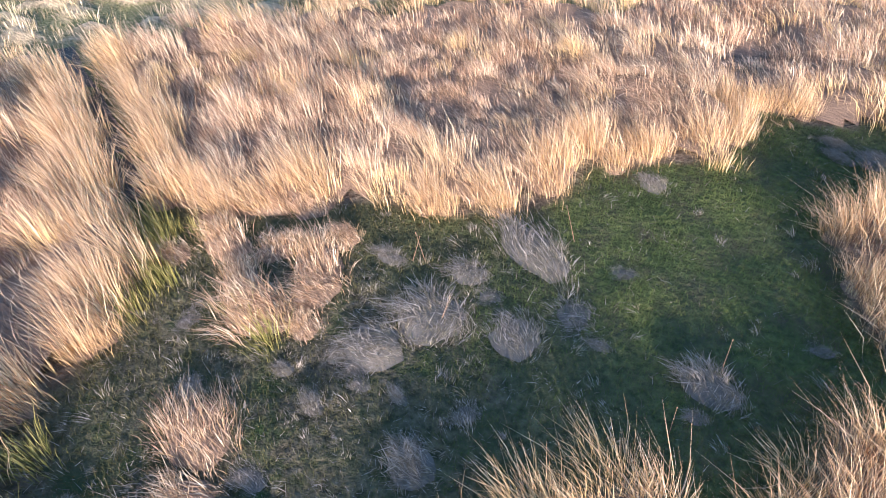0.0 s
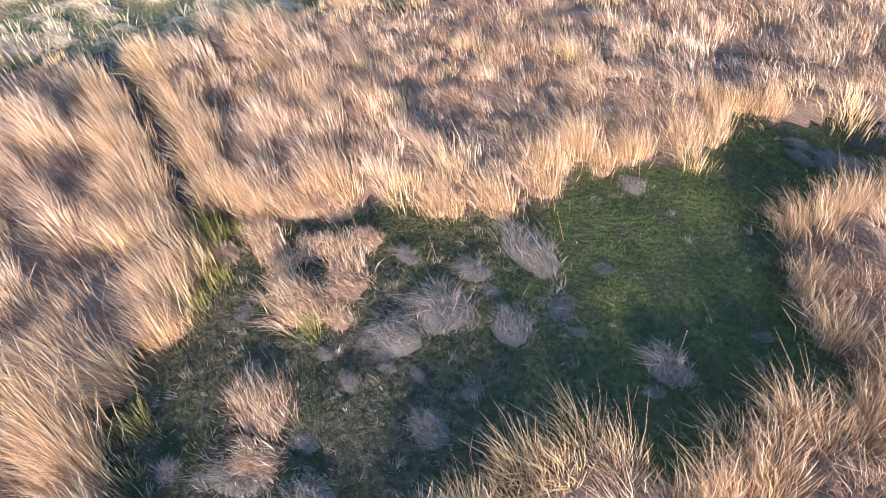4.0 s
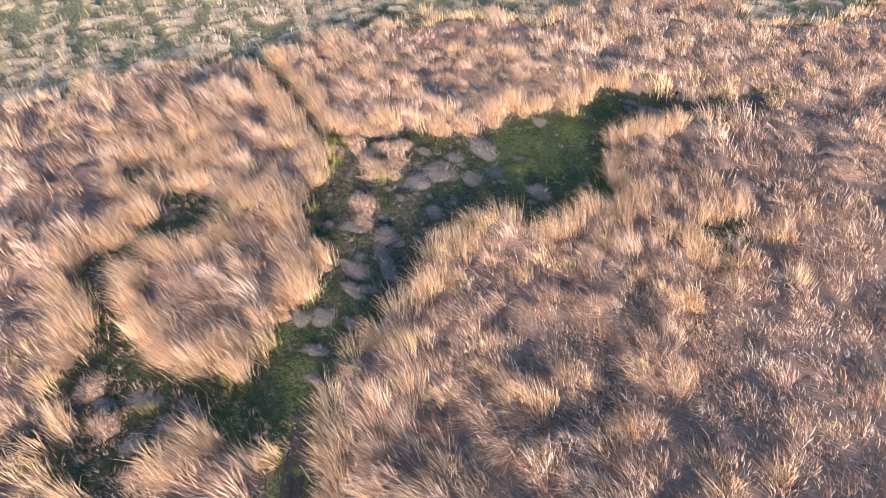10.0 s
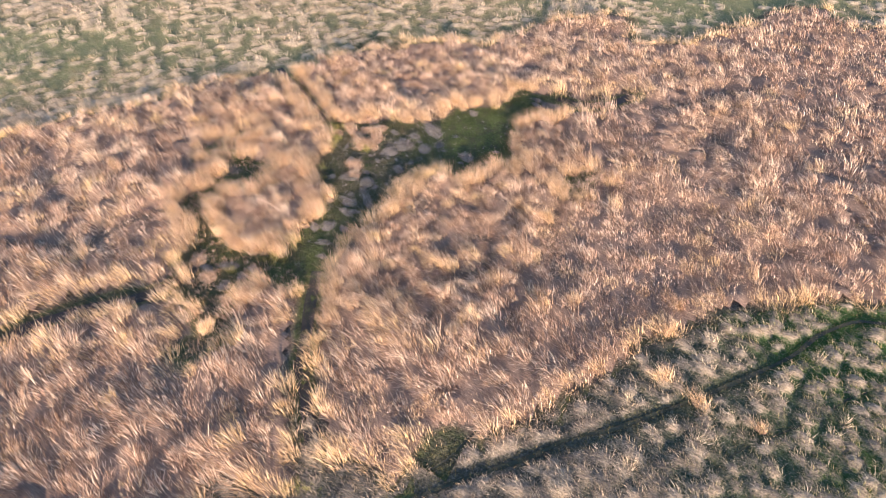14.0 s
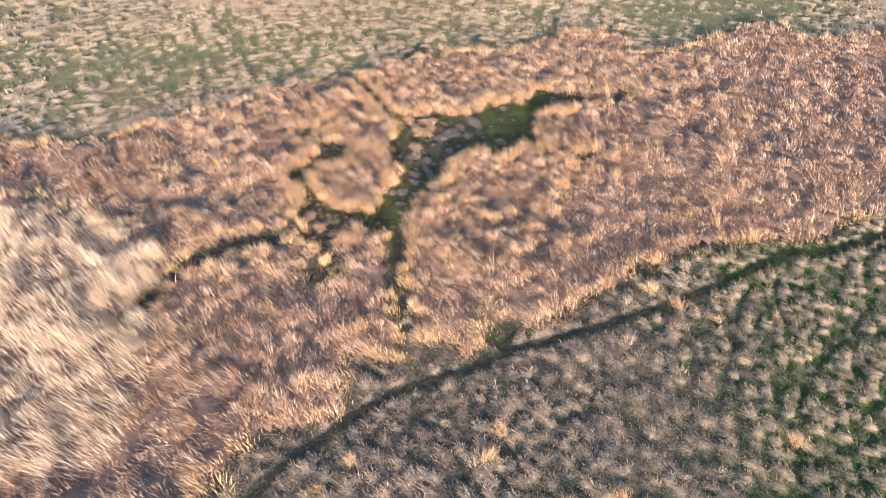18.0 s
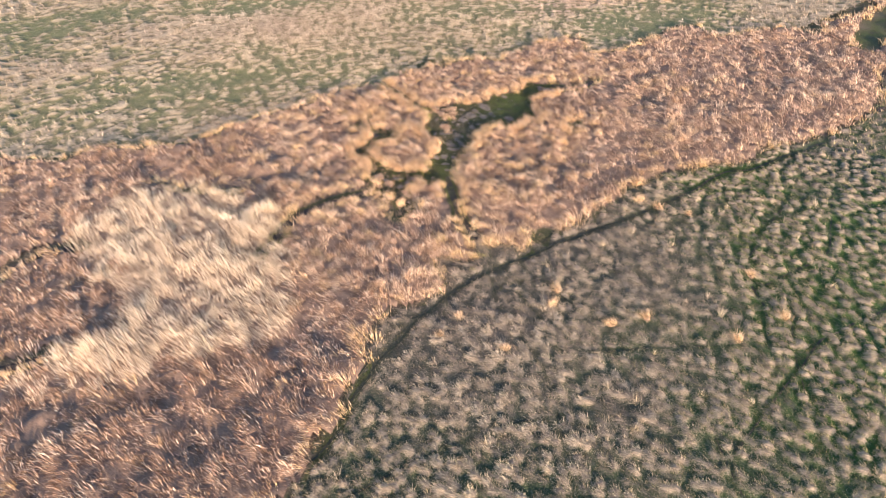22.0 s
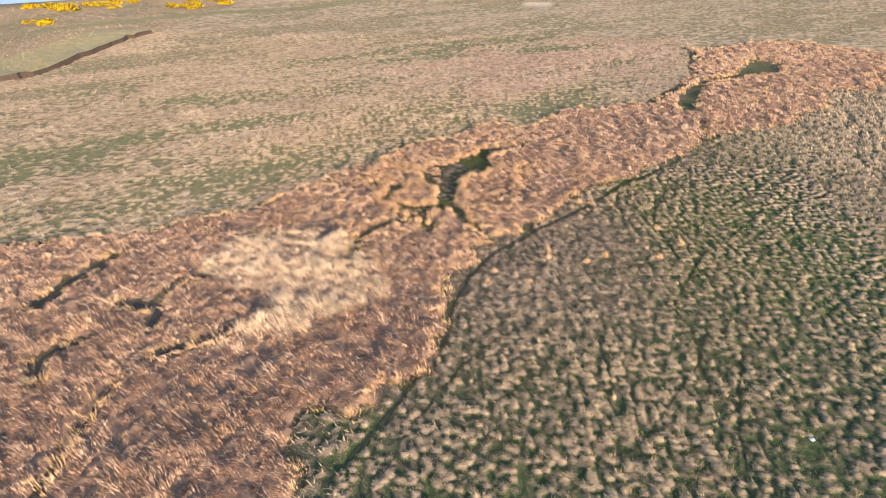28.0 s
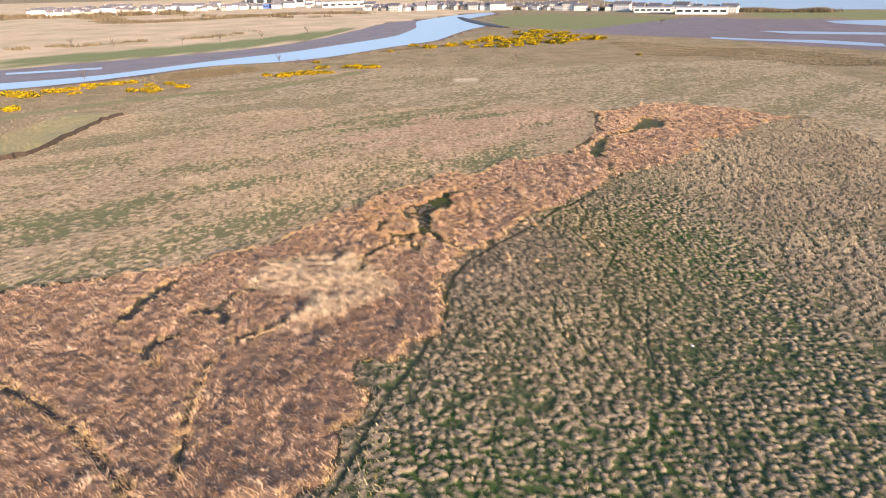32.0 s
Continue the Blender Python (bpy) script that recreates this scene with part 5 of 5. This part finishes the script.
# ---- creek with an eroded bank ----
soil = plain_material("dark_eroded_soil", (0.035, 0.024, 0.017), (0.06, 0.042, 0.028), 0.8, 0.95)
bank_top = plain_material("tan_salt_grass", (0.30, 0.27, 0.11), (0.46, 0.35, 0.16), 0.25, 0.95)
fine = []
for (ax, ay), (bx, by) in zip(CREEK, CREEK[1:]):
    fine += [(ax + (bx - ax) * f + random.uniform(-0.9, 0.9), ay + (by - ay) * f + random.uniform(-0.5, 0.5)) for f in (0, 0.2, 0.4, 0.6, 0.8)]
creek = new("creek_bank")
face, top = bmesh.new(), bmesh.new()
rows_f = [[face.verts.new((x + 0.5, y - 0.3, -0.1)), face.verts.new((x, y, 1.3 + random.uniform(-0.2, 0.25)))] for x, y in fine]
rows_t = [[top.verts.new((a[1].co.x, a[1].co.y, a[1].co.z)), top.verts.new((x - 9, y + 2, 0.75)), top.verts.new((x - 24, y + 6, -0.05))] for a, (x, y) in zip(rows_f, fine)]
for r0_, r1_ in zip(rows_f, rows_f[1:]):
    face.faces.new((r0_[0], r1_[0], r1_[1], r0_[1]))
for r0_, r1_ in zip(rows_t, rows_t[1:]):
    for i in range(2):
        top.faces.new((r0_[i], r1_[i], r1_[i + 1], r0_[i + 1]))
part("bank_face", face, soil, creek, "dark eroded soil")
part("bank_top", top, bank_top, creek, "tan salt grass")
tagged(creek, "eroded creek bank with a dark soil face", "creek bank")

x, y = spread(-160, 20, -108, 112, 0.9)
fine_y = np.array([p[1] for p in fine])
edge_x = np.interp(y, fine_y, [p[0] for p in fine])
keep = (x < edge_x - 0.5) & (x > edge_x - 24) & (y > fine_y[0]) & (y < fine_y[-1])
x, y, edge_x = x[keep], y[keep], edge_x[keep]
back = edge_x - x
top_z = np.where(back < 9, 1.25 - 0.055 * back, 0.75 - 0.053 * (back - 9))
n = len(x) * 6
tagged(new("bank_tufts", blades("bank_tufts", tussock_blades, np.repeat(x, 6) + rng.normal(0, 0.2, n), np.repeat(y, 6) + rng.normal(0, 0.2, n), np.repeat(top_z, 6) - 0.12, rng.uniform(0.25, 0.6, n), 0.08, WIND + rng.normal(0, 0.8, n), rng.uniform(0.3, 1.0, n), np.clip(np.repeat(rng.uniform(0, 0.8, len(x)), 6) + rng.normal(0, 0.15, n), 0, 1), rng.uniform(0.2, 1, n), "spike")), "tan salt grass tufts on the creek bank", "grass", kind="stuff")

# ---- gorse in flower ----
gorse_leaf = blade_material("gorse_needles", (0.03, 0.04, 0.015), (0.06, 0.075, 0.025), (0.11, 0.12, 0.04), (0.05, 0.04, 0.02))
gorse_flower = blade_material("gorse_blossom", (0.62, 0.38, 0.01), (0.85, 0.56, 0.015), (0.95, 0.70, 0.05), (0.4, 0.3, 0.02))
wood = plain_material("grey_bark", (0.16, 0.13, 0.11), (0.10, 0.08, 0.07), 4.0)


def shell(gen, n, rx, ry, rz, lumps_):
    """Places on an uneven heap of rounded lumps."""
    c = gen.integers(0, len(lumps_), n)
    base = np.array(lumps_)[c]
    v = gen.normal(0, 1, (n, 3))
    v[:, 2] = np.abs(v[:, 2])
    v /= np.linalg.norm(v, axis=1)[:, None]
    p = base[:, :3] + v * base[:, 3:4] * gen.uniform(0.75, 1.05, (n, 1))
    return p * (rx, ry, rz)


def stems(bm, base, tip, r0, r1, sides=5):
    """A tapered limb between two places."""
    base, tip = Vector(base), Vector(tip)
    turn = (tip - base).to_track_quat("Z", "Y").to_matrix()
    rings = [[bm.verts.new(p + turn @ Vector((math.cos(a) * r, math.sin(a) * r, 0))) for a in np.linspace(0, 2 * math.pi, sides, endpoint=False)] for p, r in ((base, r0), (tip, r1))]
    for i in range(sides):
        j = (i + 1) % sides
        bm.faces.new((rings[0][i], rings[0][j], rings[1][j], rings[1][i]))


def gorse_bush(seed):
    gen = np.random.default_rng(seed)
    thing = new("gorse_bush")
    heaps = [(gen.uniform(-1, 1) * 1.6, gen.uniform(-1, 1) * 1.1, gen.uniform(0, 0.5), gen.uniform(0.6, 1.1)) for _ in range(7)]
    bm = bmesh.new()
    for hx, hy, hz, hr in heaps:
        stems(bm, (hx * 0.3, hy * 0.3, 0), (hx, hy, hz + hr * 0.7), 0.07, 0.02)
    part("branchwork", bm, wood, thing, "grey woody branches")
    for what, mat, n, size, lift in (("foliage", gorse_leaf, 380, 0.45, 0.98), ("blossom", gorse_flower, 430, 0.34, 1.04)):
        p = shell(gen, n, lift, lift, lift, heaps)
        a = gen.uniform(0, 6.28, n)
        part(what, blades(what, mat, p[:, 0], p[:, 1], p[:, 2], np.full(n, size) * gen.uniform(0.6, 1.3, n), size * 0.9, a, gen.uniform(0.3, 1.0, n), gen.uniform(0, 1, n), np.zeros(n), "spike"), None, thing, "bright yellow blossom" if what == "blossom" else "")
    return tagged(thing, "gorse bush covered in bright yellow blossom", "bush", "gorse along the river bank")


gorses = [gorse_bush(500 + k) for k in range(4)]
GORSE = [(-164.8, 117.5, 1.4), (-190.8, 151.8, 1.6), (-179.7, 150.4, 1.7), (-174.8, 156.9, 1.5), (-168.3, 163.6, 1.3), (-165.0, 174.4, 1.3), (-154.4, 178.0, 1.5), (-128.4, 155.3, 1.5), (-126.1, 174.0, 1.3), (-116.6, 164.5, 1.3), (-74.2, 193.8, 1.5), (-66.4, 198.6, 1.5), (-56.4, 201.1, 1.4), (-45.8, 221.4, 1.5), (-31.1, 219.0, 1.5)]
GORSE += [(-0.6, 318.6, 2.0), (-11.3, 333.0, 1.6), (15.9, 326.9, 2.2), (29.1, 340.8, 2.2), (43.8, 364.8, 2.6), (-68.0, 245.2, 1.2), (-27.6, 298.4, 1.2), (127.3, 247.8, 0.9), (-85.0, 196.0, 1.2), (-160.0, 152.0, 1.0)]
for bx, by, size in GORSE[:15]:
    for k in range(3):
        GORSE.append((bx + random.gauss(0, 5.0), by + random.gauss(0, 2.2), size * random.uniform(0.6, 1.0)))
HEATH = [(-5, 318), (29, 341), (67, 412), (96, 470), (125, 400), (133, 345), (85, 320), (40, 296)]
while len(GORSE) < 150:
    bx, by = random.uniform(-5, 133), random.uniform(296, 470)
    if inside(HEATH, np.array([bx]), np.array([by]))[0]:
        GORSE.append((bx, by, random.uniform(1.1, 2.3)))
for bx, by, size in GORSE:
    if not inside(RIVER, np.array([bx]), np.array([by]))[0]:
        copy_thing(random.choice(gorses), Matrix.LocRotScale((bx, by, -0.1), Euler((0, 0, random.uniform(0, 6.3))), (size * 1.25, size * 1.25, size * 0.85)))


# ---- bare trees ----
def bare_tree(seed):
    thing = new("bare_tree")
    gen = np.random.default_rng(seed)
    trunk, limbs, twigs = bmesh.new(), bmesh.new(), bmesh.new()
    stems(trunk, (0, 0, -0.2), (0.1, 0, 1.6), 0.14, 0.09, 7)
    for _ in range(9):
        a, up = gen.uniform(0, 6.28), gen.uniform(0.9, 1.6)
        tip = Vector((math.cos(a) * gen.uniform(0.8, 1.7), math.sin(a) * gen.uniform(0.8, 1.7), up + gen.uniform(1.0, 2.2)))
        stems(limbs, (0.08, 0, up), tip, 0.06, 0.02)
        for _ in range(12):
            b = Vector((0.08, 0, up)).lerp(tip, gen.uniform(0.3, 1.0))
            stems(twigs, b, b + Vector(gen.normal(0, 0.45, 3)) + Vector((0, 0, 0.35)), 0.018, 0.006, 3)
    part("trunk", trunk, wood, thing)
    part("limb_frame", limbs, wood, thing)
    part("twig_crown", twigs, wood, thing)
    return tagged(thing, "small leafless tree on the open marsh", "tree", "bare trees")


trees = [bare_tree(600 + k) for k in range(3)]
for bx, by, size in [(51.1, 229.1, 1.3), (173.5, 222.2, 1.2), (-182.4, 200.3, 1.5), (-92.6, 255.0, 1.2), (225.4, 482.0, 2.0), (-181.5, 404.8, 2.0), (-150, 420, 2.0), (-120, 470, 2.2), (-210, 395, 1.8), (-260, 380, 2.0), (-300, 390, 2.1)]:
    copy_thing(random.choice(trees), Matrix.LocRotScale((bx, by, 0), Euler((0, 0, random.uniform(0, 6.3))), (size, size, size)))

# ---- town across the water ----
white_wall = plain_material("white_render_wall", (0.80, 0.78, 0.74), (0.70, 0.68, 0.64), 0.4, 0.9, 0.0, 0.05)
cream_wall = plain_material("cream_wall", (0.62, 0.54, 0.43), (0.52, 0.44, 0.36), 0.4, 0.9, 0.0, 0.05)
grey_wall = plain_material("grey_cladding", (0.36, 0.38, 0.41), (0.28, 0.30, 0.33), 0.2, 0.6, 0.0, 0.05)
slate = plain_material("slate_roof", (0.12, 0.12, 0.14), (0.20, 0.18, 0.18), 0.8, 0.7)
dark_glass = plain_material("dark_window_glass", (0.03, 0.04, 0.05), (0.05, 0.06, 0.07), 0.5, 0.1, 0.0, 0.0)
blue_panel = plain_material("blue_panel", (0.06, 0.16, 0.42), (0.05, 0.12, 0.34), 0.3, 0.5, 0.0, 0.05)


def box(x0, y0, z0, x1, y1, z1):
    bm = bmesh.new()
    bmesh.ops.create_cube(bm, size=1, matrix=Matrix.LocRotScale(((x0 + x1) / 2, (y0 + y1) / 2, (z0 + z1) / 2), None, (x1 - x0, y1 - y0, z1 - z0)))
    return bm


def house(w, d, h, wall, words, storeys=2, bays=4):
    thing = new("house")
    part("wall", box(-w / 2, -d / 2, 0, w / 2, d / 2, h), wall, thing)
    roof = bmesh.new()
    e = 0.5
    v = [roof.verts.new(p) for p in ((-w / 2 - e, -d / 2 - e, h), (w / 2 + e, -d / 2 - e, h), (w / 2 + e, d / 2 + e, h), (-w / 2 - e, d / 2 + e, h), (-w / 2 - e, 0, h + d * 0.42), (w / 2 + e, 0, h + d * 0.42))]
    for f in ((0, 1, 5, 4), (2, 3, 4, 5), (0, 4, 3), (1, 2, 5), (0, 3, 2, 1)):
        roof.faces.new([v[i] for i in f])
    part("roof", roof, slate, thing)
    part("chimney", box(-w * 0.3, -0.5, h + d * 0.2, -w * 0.3 + 1, 0.5, h + d * 0.42 + 1.3), cream_wall, thing)
    for s in range(storeys):
        for b in range(bays):
            cx = -w / 2 + w * (b + 0.5) / bays
            z = h * (s + 0.35) / storeys
            part("window", box(cx - 0.7, -d / 2 - 0.06, z, cx + 0.7, -d / 2 + 0.1, z + h * 0.38 / storeys), dark_glass, thing)
    return tagged(thing, words, "house", "houses of the town")


def shed(name, w, d, h, wall, words, bands=6):
    thing = new(name)
    part("wall", box(-w / 2, -d / 2, 0, w / 2, d / 2, h), wall, thing)
    part("roof", box(-w / 2 - 1, -d / 2 - 1, h, w / 2 + 1, d / 2 + 1, h + 0.8), grey_wall, thing)
    for b in range(bands):
        cx = -w / 2 + w * (b + 0.5) / bands
        part("window", box(cx - w * 0.35 / bands, -d / 2 - 0.1, h * 0.35, cx + w * 0.35 / bands, -d / 2 + 0.1, h * 0.7), dark_glass, thing)
    return tagged(thing, words, "building")


homes = [house(11, 9, 6.0, white_wall, "white two-storey house with a slate roof", 2, 4), house(16, 9, 6.5, white_wall, "long white terrace house with a slate roof", 2, 5), house(10, 9, 5.0, cream_wall, "cream rendered house with a slate roof", 2, 3), house(22, 10, 8.5, white_wall, "white three-storey terrace with a slate roof", 3, 6)]


def settle(ob, x, y, turn, size=1.0):
    return copy_thing(ob, Matrix.LocRotScale((x, y, -0.3), Euler((0, 0, turn)), (size, size, size)))


TOWN = [(-119.9, 984.1), (-46.2, 924.7), (15.7, 962.5), (67.8, 908.8), (121.2, 880.8), (163.5, 858.5), (237.6, 793.8), (272.9, 766.4), (310.1, 738.0), (345, 690), (390, 650)]
for (ax, ay), (bx, by) in zip(TOWN, TOWN[1:]):
    n = max(2, int(math.hypot(bx - ax, by - ay) / 19))
    for k in range(n):
        f = k / n
        for row in range(1 if ax > 200 else 3):
            settle(random.choice(homes), ax + (bx - ax) * f + random.uniform(-3, 3), ay + (by - ay) * f + row * random.uniform(32, 44) + random.uniform(-5, 5), math.atan2(by - ay, bx - ax) + random.gauss(0, 0.12), random.uniform(0.85, 1.15))
for k in range(110):
    f = random.random()
    settle(random.choice(homes), -850 + 560 * f + random.uniform(-30, 30), 1080 + 130 * f + random.uniform(-20, 190), random.uniform(-0.5, 0.5), random.uniform(0.9, 1.2))
for first in homes + gorses + trees:
    for o in (*first.children_recursive, first):
        bpy.data.objects.remove(o)
for name, w, d, h, wall, words, x, y in (("factory", 130, 40, 26, grey_wall, "large grey industrial building with a flat roof", -360, 1290), ("tower_block", 14, 14, 40, grey_wall, "dark grey tower beside the factory", -352, 1262), ("warehouse", 90, 30, 11, white_wall, "long low white warehouse", -190, 1180), ("blue_shed", 34, 18, 9, blue_panel, "low blue shed in front of the factory", -352, 1215), ("quay_shed", 60, 22, 8, white_wall, "long white shed by the harbour", 338, 655), ("quay_shed", 48, 20, 6.5, white_wall, "low white shed by the harbour", 300, 720)):
    ob = shed(name, w, d, h, wall, words)
    ob.matrix_basis = pose(x, y, -0.3, 0, 0, -25 if x > 0 else 8)


def mast(high):
    thing = new("mast")
    bm = bmesh.new()
    stems(bm, (0, 0, -0.5), (0, 0, high), 0.5, 0.2, 6)
    part("pole", bm, grey_wall, thing)
    arm = bmesh.new()
    stems(arm, (-3, 0, high * 0.85), (3, 0, high * 0.85), 0.18, 0.18, 5)
    part("cross_arm", arm, grey_wall, thing)
    return tagged(thing, "thin grey mast standing above the town", "mast", "masts")


first = mast(34)
for k in range(14):
    copy_thing(first, pose(150 + 24 * k + random.uniform(-9, 9), 1030 - 14 * k + random.uniform(-30, 60), 0, 0, 0, random.uniform(0, 180)))
copy_thing(first, pose(-132, 1010, 0))
for o in (*first.children_recursive, first):
    bpy.data.objects.remove(o)

# ---- woods and scrub far off ----
wood_leaf = blade_material("bare_wood_twigs", (0.10, 0.08, 0.055), (0.22, 0.18, 0.11), (0.34, 0.27, 0.17), (0.05, 0.05, 0.03))


def scrub(name, label, n, x, y, high, wide):
    tagged(new(name, blades(name, wood_leaf, x, y, np.zeros(n) - 0.2, high * rng.uniform(0.5, 1.2, n), wide, rng.uniform(0, 6.3, n), rng.uniform(0.1, 0.8, n), rng.uniform(0, 1, n), np.zeros(n), "spike")), label, "scrub", kind="stuff")


n = 16000
u = rng.uniform(0, 1, n)
scrub("far_scrub", "brown leafless scrub on the far side of the river", n, -760 + 650 * u + rng.normal(0, 8, n), 900 + 90 * np.sin(u * 9) - 60 * u + rng.normal(0, 12, n) + 60 * (vnoise(u * 100, u, 9, 3) - 0.5), 4.5 * (0.3 + vnoise(u * 100, u, 1.3, 9)), 1.3)
n = 14000
k = rng.integers(0, len(TOWN) - 1, n)
u = rng.uniform(0, 1, n)
p = np.array(TOWN)
x, y = p[k, 0] + (p[k + 1, 0] - p[k, 0]) * u, p[k, 1] + (p[k + 1, 1] - p[k, 1]) * u
some = vnoise(x, y, 11, 8) > 0.5
scrub("garden_trees", "brown leafless garden trees among the houses", int(some.sum()), x[some] + rng.normal(0, 3, some.sum()), y[some] + rng.uniform(8, 60, some.sum()), 7.0, 1.1)
n = 6000
u = rng.uniform(0, 1, n)
scrub("headland_wood", "dark trees on the headland by the sea", n, 385 + 100 * u + rng.normal(0, 6, n), 690 - 55 * u + rng.normal(0, 6, n), 4.5 * np.abs(np.sin(u * 5)) + 1.5, 1.2)
n = 9000
u = rng.uniform(0, 1, n)
scrub("bank_scrub", "reddish dead scrub on the near river bank", n, -135 + 30 * u + rng.normal(0, 6, n), 200 + 20 * u + rng.normal(0, 7, n), 1.3, 0.5)
for words, line, high, size, n in (
    ("brown bushes along the field beyond the river", [(-343, 372), (-333, 401), (-301, 394), (-278, 424), (-241, 441), (-216, 458), (-202, 479), (-184, 547), (-159, 556)], 2.4, 0.7, 6000),
    ("olive hedge before the town", [(-800, 1000), (-671, 975), (-579, 992), (-457, 1017)], 8.0, 1.8, 11000),
    ("bare brown scrub beside the river meadow", [(-420, 930), (-356, 879), (-303, 857), (-210, 802), (-160, 790)], 4.5, 1.5, 7000),
    ("rough brown heath between gorse bushes", [(-90, 262), (-60, 280), (-22, 310), (10, 330), (60, 350), (110, 380), (140, 390)], 0.9, 0.6, 9000),
):
    p = evenly(line, 200)
    k = rng.integers(0, 199, n)
    x, y = p[k, 0] + rng.normal(0, high * 1.6 + 2, n), p[k, 1] + rng.normal(0, high * 1.2 + 2, n)
    some = fbm(x, y, 9 + 2 * high, 5) > 0.52
    scrub("scrub_row", words, int(some.sum()), x[some], y[some], high, size)
n = 9000
u = rng.uniform(0, 1, n)
k = rng.integers(0, 5, n)
scrub("salt_marsh_fringe", "dark brown fringe of salt marsh grass", n, 132 + 110 * u + rng.normal(0, 3, n), 325 - 95 * u - 16 * k + rng.normal(0, 2.2, n) + 8 * np.sin(u * 11 + k), 0.7, 1.2)
